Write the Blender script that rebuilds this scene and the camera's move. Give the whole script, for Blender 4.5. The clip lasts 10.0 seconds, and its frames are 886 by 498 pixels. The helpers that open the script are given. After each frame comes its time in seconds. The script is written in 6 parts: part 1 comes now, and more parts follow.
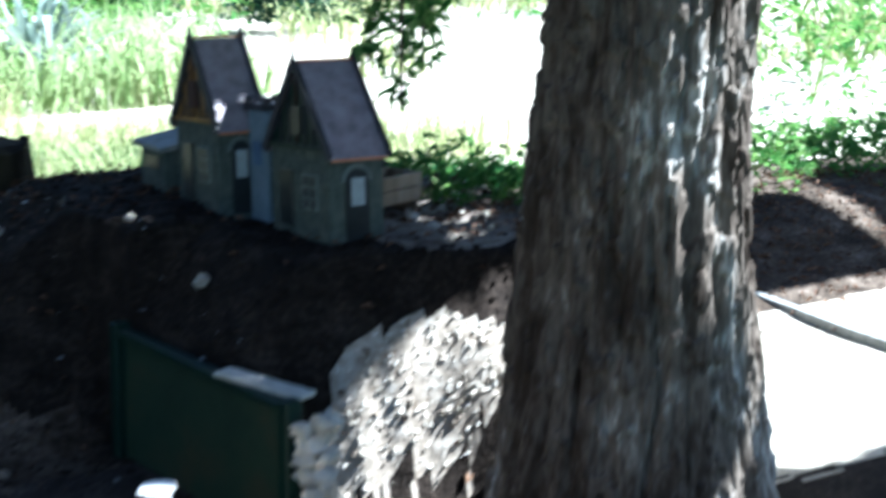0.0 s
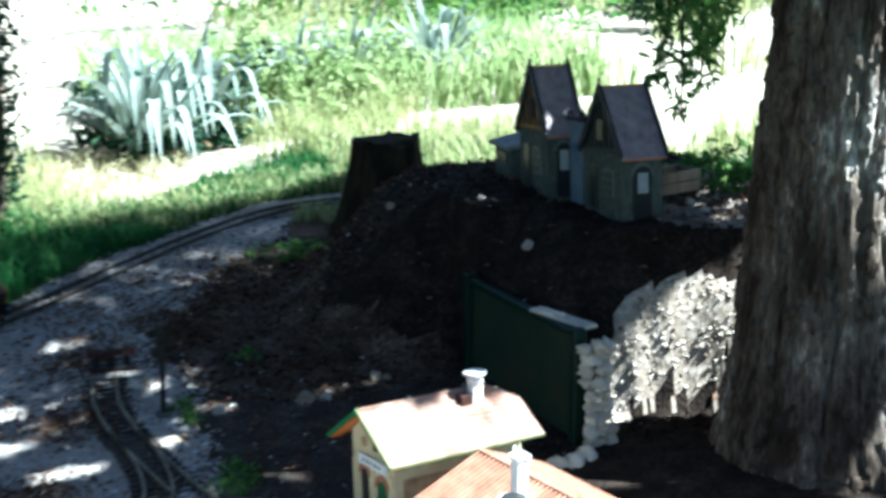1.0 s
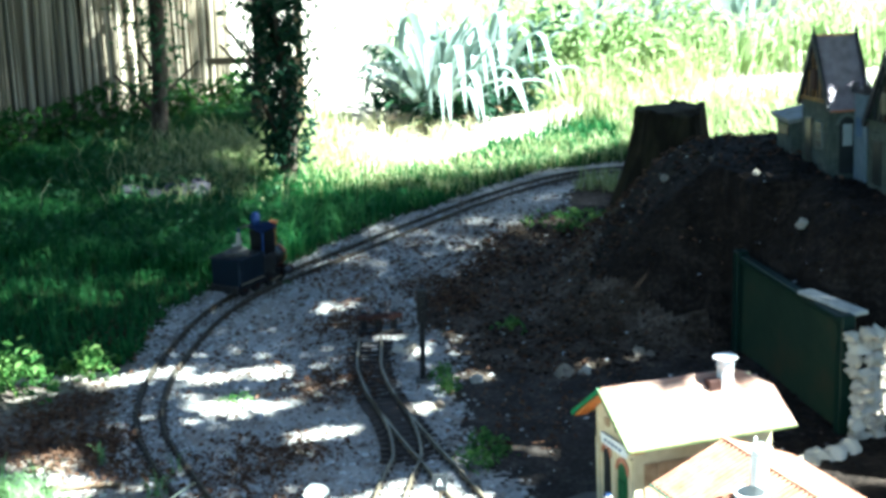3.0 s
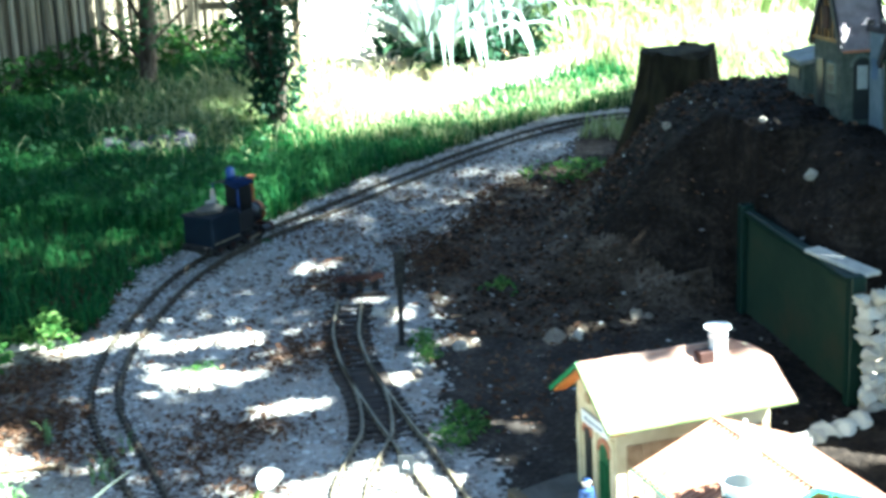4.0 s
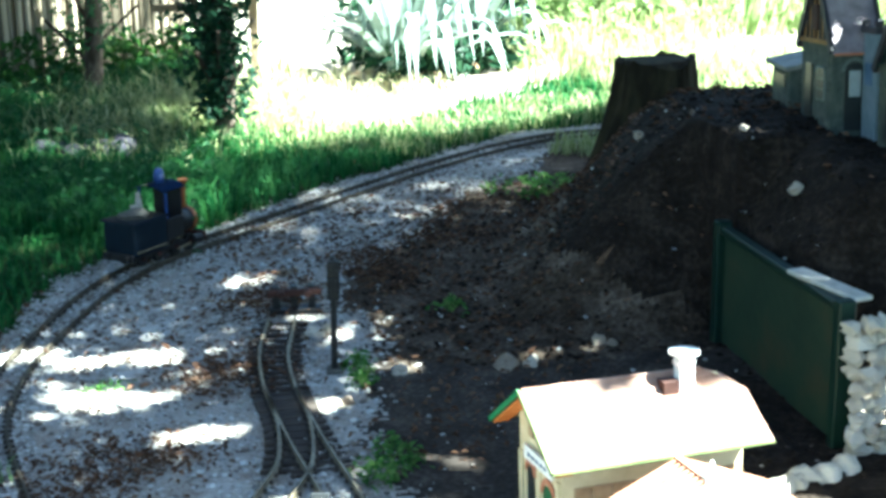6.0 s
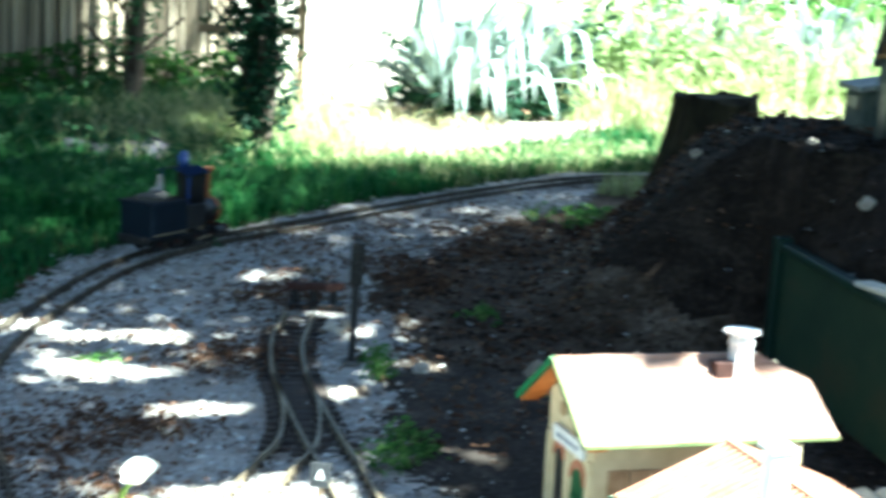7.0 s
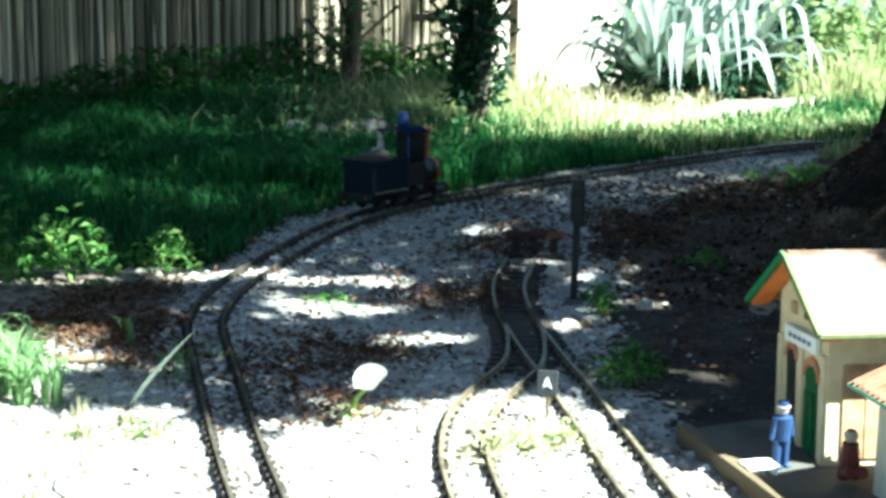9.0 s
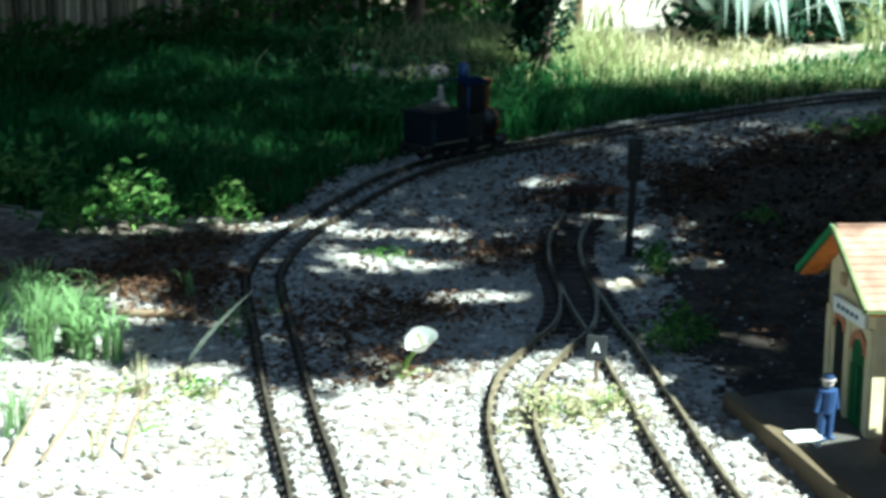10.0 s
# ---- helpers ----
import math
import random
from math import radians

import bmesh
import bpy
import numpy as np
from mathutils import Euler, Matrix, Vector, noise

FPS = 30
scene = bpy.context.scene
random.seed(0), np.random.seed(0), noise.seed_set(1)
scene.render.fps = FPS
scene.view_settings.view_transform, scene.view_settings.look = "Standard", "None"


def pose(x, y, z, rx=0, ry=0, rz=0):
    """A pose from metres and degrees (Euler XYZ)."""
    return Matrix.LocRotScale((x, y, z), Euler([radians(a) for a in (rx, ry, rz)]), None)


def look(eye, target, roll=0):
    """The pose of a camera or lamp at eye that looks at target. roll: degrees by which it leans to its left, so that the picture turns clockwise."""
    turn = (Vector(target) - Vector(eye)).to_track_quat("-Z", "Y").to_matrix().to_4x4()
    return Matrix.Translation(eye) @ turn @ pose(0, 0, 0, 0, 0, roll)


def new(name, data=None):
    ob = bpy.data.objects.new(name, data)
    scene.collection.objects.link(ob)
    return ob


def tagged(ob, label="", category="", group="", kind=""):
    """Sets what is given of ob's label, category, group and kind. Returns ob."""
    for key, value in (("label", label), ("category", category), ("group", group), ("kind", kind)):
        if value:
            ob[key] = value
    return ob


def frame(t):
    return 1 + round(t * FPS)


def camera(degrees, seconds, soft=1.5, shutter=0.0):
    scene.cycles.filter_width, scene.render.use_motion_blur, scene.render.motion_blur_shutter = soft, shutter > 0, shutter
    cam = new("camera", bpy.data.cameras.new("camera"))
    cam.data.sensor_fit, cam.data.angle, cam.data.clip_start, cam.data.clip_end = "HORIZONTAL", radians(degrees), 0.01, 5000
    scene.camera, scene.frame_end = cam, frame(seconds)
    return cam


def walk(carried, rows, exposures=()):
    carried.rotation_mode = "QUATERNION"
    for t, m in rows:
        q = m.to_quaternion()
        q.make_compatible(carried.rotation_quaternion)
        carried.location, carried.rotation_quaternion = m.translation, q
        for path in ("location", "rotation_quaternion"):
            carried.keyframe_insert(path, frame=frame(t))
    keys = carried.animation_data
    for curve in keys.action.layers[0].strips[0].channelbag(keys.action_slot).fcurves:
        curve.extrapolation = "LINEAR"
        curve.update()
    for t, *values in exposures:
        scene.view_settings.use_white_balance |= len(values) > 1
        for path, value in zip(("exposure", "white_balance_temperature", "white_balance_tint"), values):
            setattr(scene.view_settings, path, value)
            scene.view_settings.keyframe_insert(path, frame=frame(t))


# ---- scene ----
# ---- camera ----
cam = camera(33.0, 10.0, soft=3.5, shutter=0.5)
PATH = [
    (0, (-0.106, -1.869, 0.773), (0.953, -0.231, 0.332), 1.3),
    (0.2, (-0.191, -1.975, 0.732), (0.819, -0.301, 0.312), 1.1),
    (0.5, (-0.226, -2.172, 0.794), (0.542, -0.385, 0.329), 0.5),
    (1, (-0.276, -2.611, 0.931), (0.3, -0.754, 0.462), -0.4),
    (1.5, (-0.334, -2.864, 0.991), (0.1, -0.974, 0.503), -0.3),
    (2, (-0.308, -2.747, 0.974), (0.069, -0.849, 0.469), -1.2),
    (2.5, (-0.235, -2.664, 0.968), (0.056, -0.754, 0.451), -2.4),
    (2.7, (-0.206, -2.64, 0.957), (-0.006, -0.715, 0.453), -1.3),
    (3.8, (-0.081, -2.428, 0.905), (0.032, -0.514, 0.338), -2.2),
    (4, (-0.057, -2.398, 0.904), (0.05, -0.488, 0.323), -2.5),
    (4.5, (0.038, -2.318, 0.91), (0.068, -0.409, 0.316), -0.2),
    (5, (0.055, -2.281, 0.921), (0.072, -0.375, 0.314), -1.3),
    (5.5, (0.026, -2.222, 0.896), (0.119, -0.314, 0.303), -2.1),
    (5.7, (0.023, -2.193, 0.858), (0.134, -0.281, 0.282), -1.9),
    (6.8, (0.022, -2.043, 0.627), (0.143, -0.092, 0.203), 2.9),
    (7, (0.036, -2.022, 0.593), (0.117, -0.065, 0.187), 3.4),
    (7.2, (0.02, -2.023, 0.566), (-0.037, -0.064, 0.17), 3.4),
    (7.5, (0.034, -2.024, 0.559), (-0.151, -0.075, 0.15), 2.3),
    (8, (0.044, -2.021, 0.516), (-0.149, -0.071, 0.118), -0.4),
    (8.5, (0.035, -2.022, 0.491), (-0.149, -0.07, 0.092), 1.8),
    (9, (0.029, -2.051, 0.474), (-0.174, -0.098, 0.092), 0.6),
    (9.5, (0.029, -2.042, 0.477), (-0.192, -0.096, 0.068), 0.6),
    (10, (0.046, -2.06, 0.514), (-0.243, -0.138, 0.039), 0.8),
]
walk(cam, [(t, look(eye, target, roll)) for t, eye, target, roll in PATH],
     exposures=[(0.0, 2.78, 4950, 5), (1.0, 2.5, 5150, 0), (1.5, 2.2, 5100, -6), (2.5, 2.85, 5250, -6), (4.5, 4.05, 5400, -7), (5.5, 3.95, 5450, -8), (7.0, 3.55, 5450, -7), (8.0, 3.25, 5450, -9), (9.0, 2.82, 5500, -10), (10.0, 1.92, 5450, -12)])

# ---- world and sun ----
SUN = Vector((0.614, -0.188, 0.766)).normalized()
world = bpy.data.worlds.new("sky_world")
scene.world = world
world.use_nodes = True
wn = world.node_tree.nodes
sky = wn.new("ShaderNodeTexSky")
sky.sky_type = "NISHITA"
sky.sun_disc = False
sky.sun_elevation = math.asin(SUN.z)
sky.sun_rotation = math.atan2(SUN.x, SUN.y)
world.node_tree.links.new(sky.outputs[0], wn["Background"].inputs[0])
wn["Background"].inputs[1].default_value = 0.030
sun_data = bpy.data.lights.new("sun", "SUN")
sun_data.energy = 6.0
sun_data.angle = radians(0.55)
sun_data.color = (1.0, 0.95, 0.86)
sun = new("sun", sun_data)
sun.matrix_world = look(SUN * 20, (0, 0, 0))


# ---- materials ----
def material(name, stops, scale=20.0, detail=6.0, rough=0.8, metal=0.0, bump=0.3, bump_scale=60.0, bump_dist=0.002,
             random_mix=0.0, island=False, coords="Object", stretch=(1, 1, 1), grain=0.25, spec=0.3, sheen=0.0):
    """A surface whose colour runs through stops by two scales of noise, with fine relief."""
    m = bpy.data.materials.new(name)
    m.use_nodes = True
    t = m.node_tree
    n, l = t.nodes, t.links
    b = n["Principled BSDF"]
    b.inputs["Roughness"].default_value = rough
    b.inputs["Metallic"].default_value = metal
    b.inputs["Specular IOR Level"].default_value = spec
    c = n.new("ShaderNodeTexCoord")
    mp = n.new("ShaderNodeMapping")
    mp.inputs["Scale"].default_value = stretch
    l.new(c.outputs[coords], mp.inputs[0])
    big = n.new("ShaderNodeTexNoise")
    big.inputs["Scale"].default_value = scale
    big.inputs["Detail"].default_value = detail
    big.inputs["Roughness"].default_value = 0.6
    l.new(mp.outputs[0], big.inputs[0])
    fine = n.new("ShaderNodeTexNoise")
    fine.inputs["Scale"].default_value = bump_scale
    fine.inputs["Detail"].default_value = 5
    l.new(mp.outputs[0], fine.inputs[0])
    mix = n.new("ShaderNodeMix")
    mix.inputs[0].default_value = grain
    l.new(big.outputs[0], mix.inputs[2])
    l.new(fine.outputs[0], mix.inputs[3])
    value = mix.outputs[0]
    if random_mix:
        info = n.new("ShaderNodeNewGeometry" if island else "ShaderNodeObjectInfo")
        mix2 = n.new("ShaderNodeMix")
        mix2.inputs[0].default_value = random_mix
        l.new(value, mix2.inputs[2])
        spread = n.new("ShaderNodeMapRange")
        spread.inputs[3].default_value, spread.inputs[4].default_value = 0.25, 0.75
        l.new(info.outputs["Random Per Island" if island else "Random"], spread.inputs[0])
        l.new(spread.outputs[0], mix2.inputs[3])
        value = mix2.outputs[0]
    ramp = n.new("ShaderNodeValToRGB")
    e = ramp.color_ramp.elements
    lo, hi = 0.32, 0.68
    for k, col in enumerate(stops):
        at = lo + (hi - lo) * k / max(1, len(stops) - 1)
        el = e[k] if k < 2 else e.new(at)
        el.position = at
        el.color = (*col, 1)
    l.new(value, ramp.inputs[0])
    l.new(ramp.outputs[0], b.inputs["Base Color"])
    bp = n.new("ShaderNodeBump")
    bp.inputs["Strength"].default_value = bump
    bp.inputs["Distance"].default_value = bump_dist
    l.new(fine.outputs[0], bp.inputs["Height"])
    l.new(bp.outputs[0], b.inputs["Normal"])
    if sheen:
        b.inputs["Sheen Weight"].default_value = sheen
    return m


def leaf_material(name, stops, trans=0.35, rough=0.65, scale=6.0):
    """Foliage that lets some light through."""
    m = material(name, stops, scale=scale, rough=rough, random_mix=0.6, island=True, bump=0.1, spec=0.15)
    n, l = m.node_tree.nodes, m.node_tree.links
    b = n["Principled BSDF"]
    out = n["Material Output"]
    tr = n.new("ShaderNodeBsdfTranslucent")
    ramp = next(x for x in n if x.type == "VALTORGB")
    l.new(ramp.outputs[0], tr.inputs[0])
    mx = n.new("ShaderNodeMixShader")
    mx.inputs[0].default_value = trans
    l.new(b.outputs[0], mx.inputs[1])
    l.new(tr.outputs[0], mx.inputs[2])
    l.new(mx.outputs[0], out.inputs[0])
    return m


M = {}
M["rail"] = material("rail_steel", [(0.08, 0.062, 0.04), (0.19, 0.155, 0.10), (0.32, 0.27, 0.185)], scale=40, rough=0.45, metal=0.35, bump=0.1)
M["rail_dull"] = material("rail_dull", [(0.02, 0.017, 0.013), (0.05, 0.042, 0.03), (0.10, 0.085, 0.06)], scale=40, rough=0.6, metal=0.1, bump=0.1)
M["sleeper"] = material("sleeper_brown", [(0.02, 0.015, 0.012), (0.06, 0.045, 0.035)], scale=60, random_mix=0.4)
M["green_board"] = material("green_board", [(0.008, 0.019, 0.012), (0.018, 0.036, 0.020), (0.042, 0.038, 0.02)], scale=9, rough=0.6, bump=0.2)
M["green_trim"] = material("green_trim", [(0.002, 0.012, 0.008), (0.004, 0.022, 0.014)], scale=20, rough=0.5)
M["sunlit_cap"] = material("sunlit_cap", [(0.35, 0.33, 0.28), (0.6, 0.57, 0.5)], scale=30)
M["stone"] = material("limestone", [(0.38, 0.34, 0.27), (0.55, 0.50, 0.41), (0.68, 0.64, 0.56)], scale=25, random_mix=0.4, bump=0.6, bump_dist=0.004)
M["bark"] = material("bark", [(0.015, 0.0105, 0.007), (0.040, 0.029, 0.021), (0.125, 0.102, 0.080), (0.48, 0.45, 0.40)], scale=10, stretch=(1, 1, 0.35),
                     bump=0.35, bump_scale=110, bump_dist=0.003, rough=0.95, grain=0.3, spec=0.1)
M["wall_cream"] = material("plaster_cream", [(0.50, 0.41, 0.24), (0.66, 0.57, 0.37)], scale=30, rough=0.8, bump=0.2)
M["wall_stone"] = material("wall_stone", [(0.036, 0.046, 0.039), (0.066, 0.080, 0.066), (0.105, 0.112, 0.088)], scale=70, rough=0.85, bump=0.6)
M["wall_blue"] = material("wall_blue_grey", [(0.10, 0.14, 0.17), (0.17, 0.21, 0.25)], scale=50, rough=0.8)
M["roof_slate"] = material("roof_slate", [(0.15, 0.12, 0.135), (0.25, 0.205, 0.225), (0.33, 0.28, 0.30)], scale=40, rough=0.40, bump=0.4)
M["dark_trim"] = material("dark_trim", [(0.015, 0.015, 0.02), (0.04, 0.04, 0.045)], scale=40, rough=0.6)
M["terracotta"] = material("terracotta_roof", [(0.20, 0.08, 0.045), (0.30, 0.145, 0.09), (0.38, 0.21, 0.14)], scale=35, rough=0.7)
M["roof_pale"] = material("faded_roof", [(0.14, 0.055, 0.036), (0.26, 0.15, 0.108), (0.38, 0.27, 0.21)], scale=14, rough=0.75)
M["cane"] = material("reed_cane", [(0.045, 0.042, 0.028), (0.15, 0.125, 0.085), (0.29, 0.235, 0.16), (0.50, 0.43, 0.32)], scale=12, stretch=(1, 1, 0.1), random_mix=0.7, rough=0.7)
M["leaf"] = leaf_material("leaf_green", [(0.015, 0.05, 0.012), (0.035, 0.10, 0.02), (0.08, 0.16, 0.03)])
M["crown"] = leaf_material("crown_leaf", [(0.02, 0.045, 0.015), (0.05, 0.09, 0.03)], trans=0.12)
M["grass"] = leaf_material("grass_blade", [(0.011, 0.062, 0.018), (0.025, 0.108, 0.029), (0.070, 0.185, 0.048)], trans=0.45)
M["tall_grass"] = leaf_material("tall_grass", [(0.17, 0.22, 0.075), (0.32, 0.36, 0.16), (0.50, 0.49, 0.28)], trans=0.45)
M["ivy"] = leaf_material("ground_ivy", [(0.028, 0.085, 0.036), (0.052, 0.13, 0.055), (0.10, 0.19, 0.08)], trans=0.45)
M["agave"] = leaf_material("agave_leaf", [(0.06, 0.10, 0.08), (0.22, 0.28, 0.24), (0.46, 0.51, 0.46)], trans=0.2, rough=0.45, scale=7)
M["bush"] = leaf_material("bush_leaf", [(0.03, 0.10, 0.02), (0.09, 0.20, 0.045), (0.22, 0.33, 0.10)], trans=0.5)
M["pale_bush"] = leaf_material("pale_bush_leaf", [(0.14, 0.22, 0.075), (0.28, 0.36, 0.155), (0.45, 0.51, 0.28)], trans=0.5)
M["litter"] = leaf_material("leaf_litter", [(0.035, 0.018, 0.010), (0.085, 0.044, 0.024), (0.17, 0.10, 0.06)], trans=0.1, rough=0.8)
M["pebble"] = material("pebble", [(0.09, 0.066, 0.050), (0.235, 0.218, 0.202), (0.34, 0.327, 0.312), (0.52, 0.515, 0.50)], scale=30, random_mix=0.7, island=True, rough=0.85, bump=0.3)
M["gravel_bed"] = material("gravel_bed", [(0.075, 0.052, 0.036), (0.23, 0.195, 0.165), (0.36, 0.345, 0.325), (0.46, 0.45, 0.435)], scale=8, detail=10, rough=0.95,
                           bump=0.5, bump_scale=190, bump_dist=0.003, grain=0.4)
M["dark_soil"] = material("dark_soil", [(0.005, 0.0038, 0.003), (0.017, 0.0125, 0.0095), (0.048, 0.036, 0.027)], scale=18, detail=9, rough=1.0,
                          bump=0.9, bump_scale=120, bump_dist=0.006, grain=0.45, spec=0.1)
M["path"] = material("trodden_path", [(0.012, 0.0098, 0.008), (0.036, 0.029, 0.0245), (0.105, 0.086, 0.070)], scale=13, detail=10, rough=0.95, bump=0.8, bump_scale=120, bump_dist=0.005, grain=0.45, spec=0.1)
M["sand"] = material("pale_sand", [(0.26, 0.22, 0.16), (0.38, 0.34, 0.27), (0.46, 0.43, 0.36)], scale=3.5, detail=9, rough=0.95, bump=0.6, bump_scale=80, bump_dist=0.006)
M["turf_soil"] = material("turf_soil", [(0.012, 0.025, 0.008), (0.03, 0.05, 0.015)], scale=14, rough=1.0, bump=0.8, bump_scale=90, bump_dist=0.008, spec=0.1)
M["white"] = material("white_paint", [(0.70, 0.70, 0.68), (0.82, 0.82, 0.80)], scale=50, rough=0.6, bump=0.1)
M["petal"] = material("petal_white", [(0.72, 0.72, 0.66), (0.85, 0.85, 0.82)], scale=30, rough=0.6, bump=0.1)
M["stem"] = material("stem_green", [(0.10, 0.20, 0.03), (0.22, 0.32, 0.07)], scale=30, rough=0.6)
M["trim_green"] = material("paint_green", [(0.010, 0.12, 0.035), (0.022, 0.18, 0.06)], scale=60, rough=0.5)
M["trim_olive"] = material("paint_olive", [(0.07, 0.10, 0.035), (0.13, 0.15, 0.06)], scale=60, rough=0.6)
M["trim_mint"] = material("paint_mint", [(0.05, 0.22, 0.14), (0.09, 0.29, 0.20)], scale=60, rough=0.5)
M["door_green"] = material("door_green", [(0.008, 0.075, 0.022), (0.018, 0.12, 0.04)], scale=60, rough=0.5)
M["orange"] = material("orange_soffit", [(0.42, 0.12, 0.02), (0.58, 0.20, 0.05)], scale=60, rough=0.6)
M["ochre"] = material("ochre_timber", [(0.13, 0.06, 0.015), (0.30, 0.16, 0.03)], scale=60, rough=0.6)
M["rust"] = material("rust_brown", [(0.018, 0.008, 0.006), (0.055, 0.020, 0.013)], scale=50, rough=0.8)
M["black"] = material("black_iron", [(0.004, 0.004, 0.0045), (0.010, 0.010, 0.011)], scale=60, rough=0.5, bump=0.1)
M["loco_blue"] = material("loco_blue", [(0.002, 0.005, 0.010), (0.004, 0.010, 0.018)], scale=40, rough=0.6, bump=0.05, spec=0.12)
M["roof_blue"] = material("loco_roof_blue", [(0.008, 0.024, 0.095), (0.015, 0.042, 0.16)], scale=40, rough=0.4, bump=0.05)
M["copper"] = material("copper", [(0.16, 0.05, 0.018), (0.32, 0.12, 0.045)], scale=40, rough=0.45, metal=0.3, bump=0.05)
M["doll_blue"] = material("doll_blue", [(0.014, 0.032, 0.095), (0.03, 0.06, 0.15)], scale=90, rough=0.6)
M["doll_pale"] = material("doll_pale", [(0.30, 0.26, 0.23), (0.42, 0.37, 0.33)], scale=90, rough=0.6)
M["doll_red"] = material("doll_red", [(0.07, 0.015, 0.012), (0.14, 0.03, 0.025)], scale=90, rough=0.6)
M["concrete"] = material("platform_concrete", [(0.05, 0.046, 0.040), (0.09, 0.083, 0.072), (0.13, 0.12, 0.10)], scale=16, rough=0.9, bump=0.4, bump_scale=130)
M["kerb"] = material("kerb_timber", [(0.07, 0.052, 0.03), (0.14, 0.105, 0.062)], scale=20, stretch=(1, 0.15, 1), rough=0.8, bump=0.4)
M["wood"] = material("weathered_wood", [(0.10, 0.07, 0.045), (0.22, 0.16, 0.10), (0.30, 0.24, 0.17)], scale=16, stretch=(1, 1, 0.2), rough=0.8, bump=0.5)
M["brick"] = material("brick_wall", [(0.20, 0.12, 0.06), (0.34, 0.22, 0.12), (0.42, 0.30, 0.18)], scale=60, rough=0.85, random_mix=0.3)
M["arch"] = material("terracotta_arch", [(0.36, 0.13, 0.07), (0.48, 0.22, 0.13)], scale=60, rough=0.8)
M["sign_blue"] = material("sign_lettering", [(0.05, 0.09, 0.16), (0.10, 0.15, 0.24)], scale=60, rough=0.6)
M["grey_roof"] = material("grey_slab", [(0.16, 0.16, 0.15), (0.27, 0.27, 0.25)], scale=30, rough=0.7)
M["glass"] = material("dark_pane", [(0.012, 0.014, 0.014), (0.03, 0.034, 0.034)], scale=10, rough=0.35, spec=0.25, bump=0.0)
M["lamp_glass"] = material("lamp_lens", [(0.5, 0.45, 0.38), (0.7, 0.65, 0.55)], scale=30, rough=0.2)
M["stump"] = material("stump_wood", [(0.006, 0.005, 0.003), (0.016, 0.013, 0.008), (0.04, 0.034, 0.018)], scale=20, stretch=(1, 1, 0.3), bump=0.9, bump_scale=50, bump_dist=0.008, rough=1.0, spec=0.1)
M["frame_dull"] = material("dull_frame", [(0.09, 0.11, 0.10), (0.15, 0.17, 0.155)], scale=60, rough=0.7)
M["frame_pale"] = material("pale_pane", [(0.26, 0.29, 0.29), (0.36, 0.39, 0.39)], scale=60, rough=0.5)
# darker copy of the leaf greens, with shade mixed into the colour
M["shade_leaf"] = leaf_material("shaded_foliage", [(0.006, 0.022, 0.012), (0.014, 0.045, 0.022), (0.03, 0.07, 0.03)], trans=0.2)
M["dead_leaf"] = material("dead_agave_leaf", [(0.10, 0.06, 0.03), (0.22, 0.14, 0.08)], scale=20, rough=0.9)
M["rubble"] = material("rubble", [(0.10, 0.068, 0.045), (0.30, 0.24, 0.18), (0.46, 0.40, 0.32), (0.60, 0.55, 0.46)], scale=22, random_mix=0.55, bump=0.7, bump_dist=0.004)
M["rubble_chip"] = material("rubble_chip", [(0.20, 0.155, 0.11), (0.50, 0.44, 0.36), (0.62, 0.57, 0.49), (0.72, 0.68, 0.60)], scale=22, random_mix=0.6, island=True, bump=0.4)
M["rubble_bed"] = material("rubble_bed", [(0.12, 0.088, 0.06), (0.36, 0.30, 0.235), (0.52, 0.47, 0.40)], scale=30, detail=9, rough=1.0, bump=0.5, bump_scale=90, bump_dist=0.005, grain=0.45)
M["earth"] = material("brown_earth", [(0.010, 0.007, 0.005), (0.036, 0.026, 0.018), (0.085, 0.064, 0.047), (0.19, 0.155, 0.125)], scale=13, detail=10, rough=1.0, bump=0.9, bump_scale=110, bump_dist=0.007, grain=0.4, spec=0.1)
M["mulch"] = material("mulch", [(0.020, 0.014, 0.010), (0.07, 0.052, 0.04), (0.20, 0.17, 0.14), (0.38, 0.34, 0.28)], scale=9, detail=9, rough=1.0, bump=0.9, bump_scale=60, bump_dist=0.01, grain=0.4)
M["weed_green"] = leaf_material("weed_green", [(0.10, 0.20, 0.075), (0.20, 0.33, 0.13), (0.36, 0.47, 0.26)], trans=0.4)
M["slate_plate"] = material("slate_plate", [(0.014, 0.016, 0.018), (0.028, 0.030, 0.032)], scale=50, rough=0.6)
M["annex_white"] = material("annex_render", [(0.44, 0.40, 0.33), (0.60, 0.56, 0.48)], scale=25, rough=0.85, bump=0.3)
M["dry_weed"] = leaf_material("dry_weed", [(0.30, 0.29, 0.15), (0.46, 0.43, 0.26), (0.60, 0.56, 0.38)], trans=0.4)
M["lilac_stone"] = material("lilac_grey_stone", [(0.045, 0.041, 0.055), (0.085, 0.079, 0.098)], scale=20, random_mix=0.3)


# ---- building blocks ----
def part(name, bm, mat, parent=None, label="", smooth=False, kind=""):
    """Links a bmesh as one mesh object under a thing or a part."""
    me = bpy.data.meshes.new(name)
    bm.to_mesh(me)
    bm.free()
    if mat:
        me.materials.append(mat)
    if smooth:
        for p in me.polygons:
            p.use_smooth = True
    ob = new(name, me)
    if parent:
        ob.parent = parent
    return tagged(ob, label=label, kind=kind)


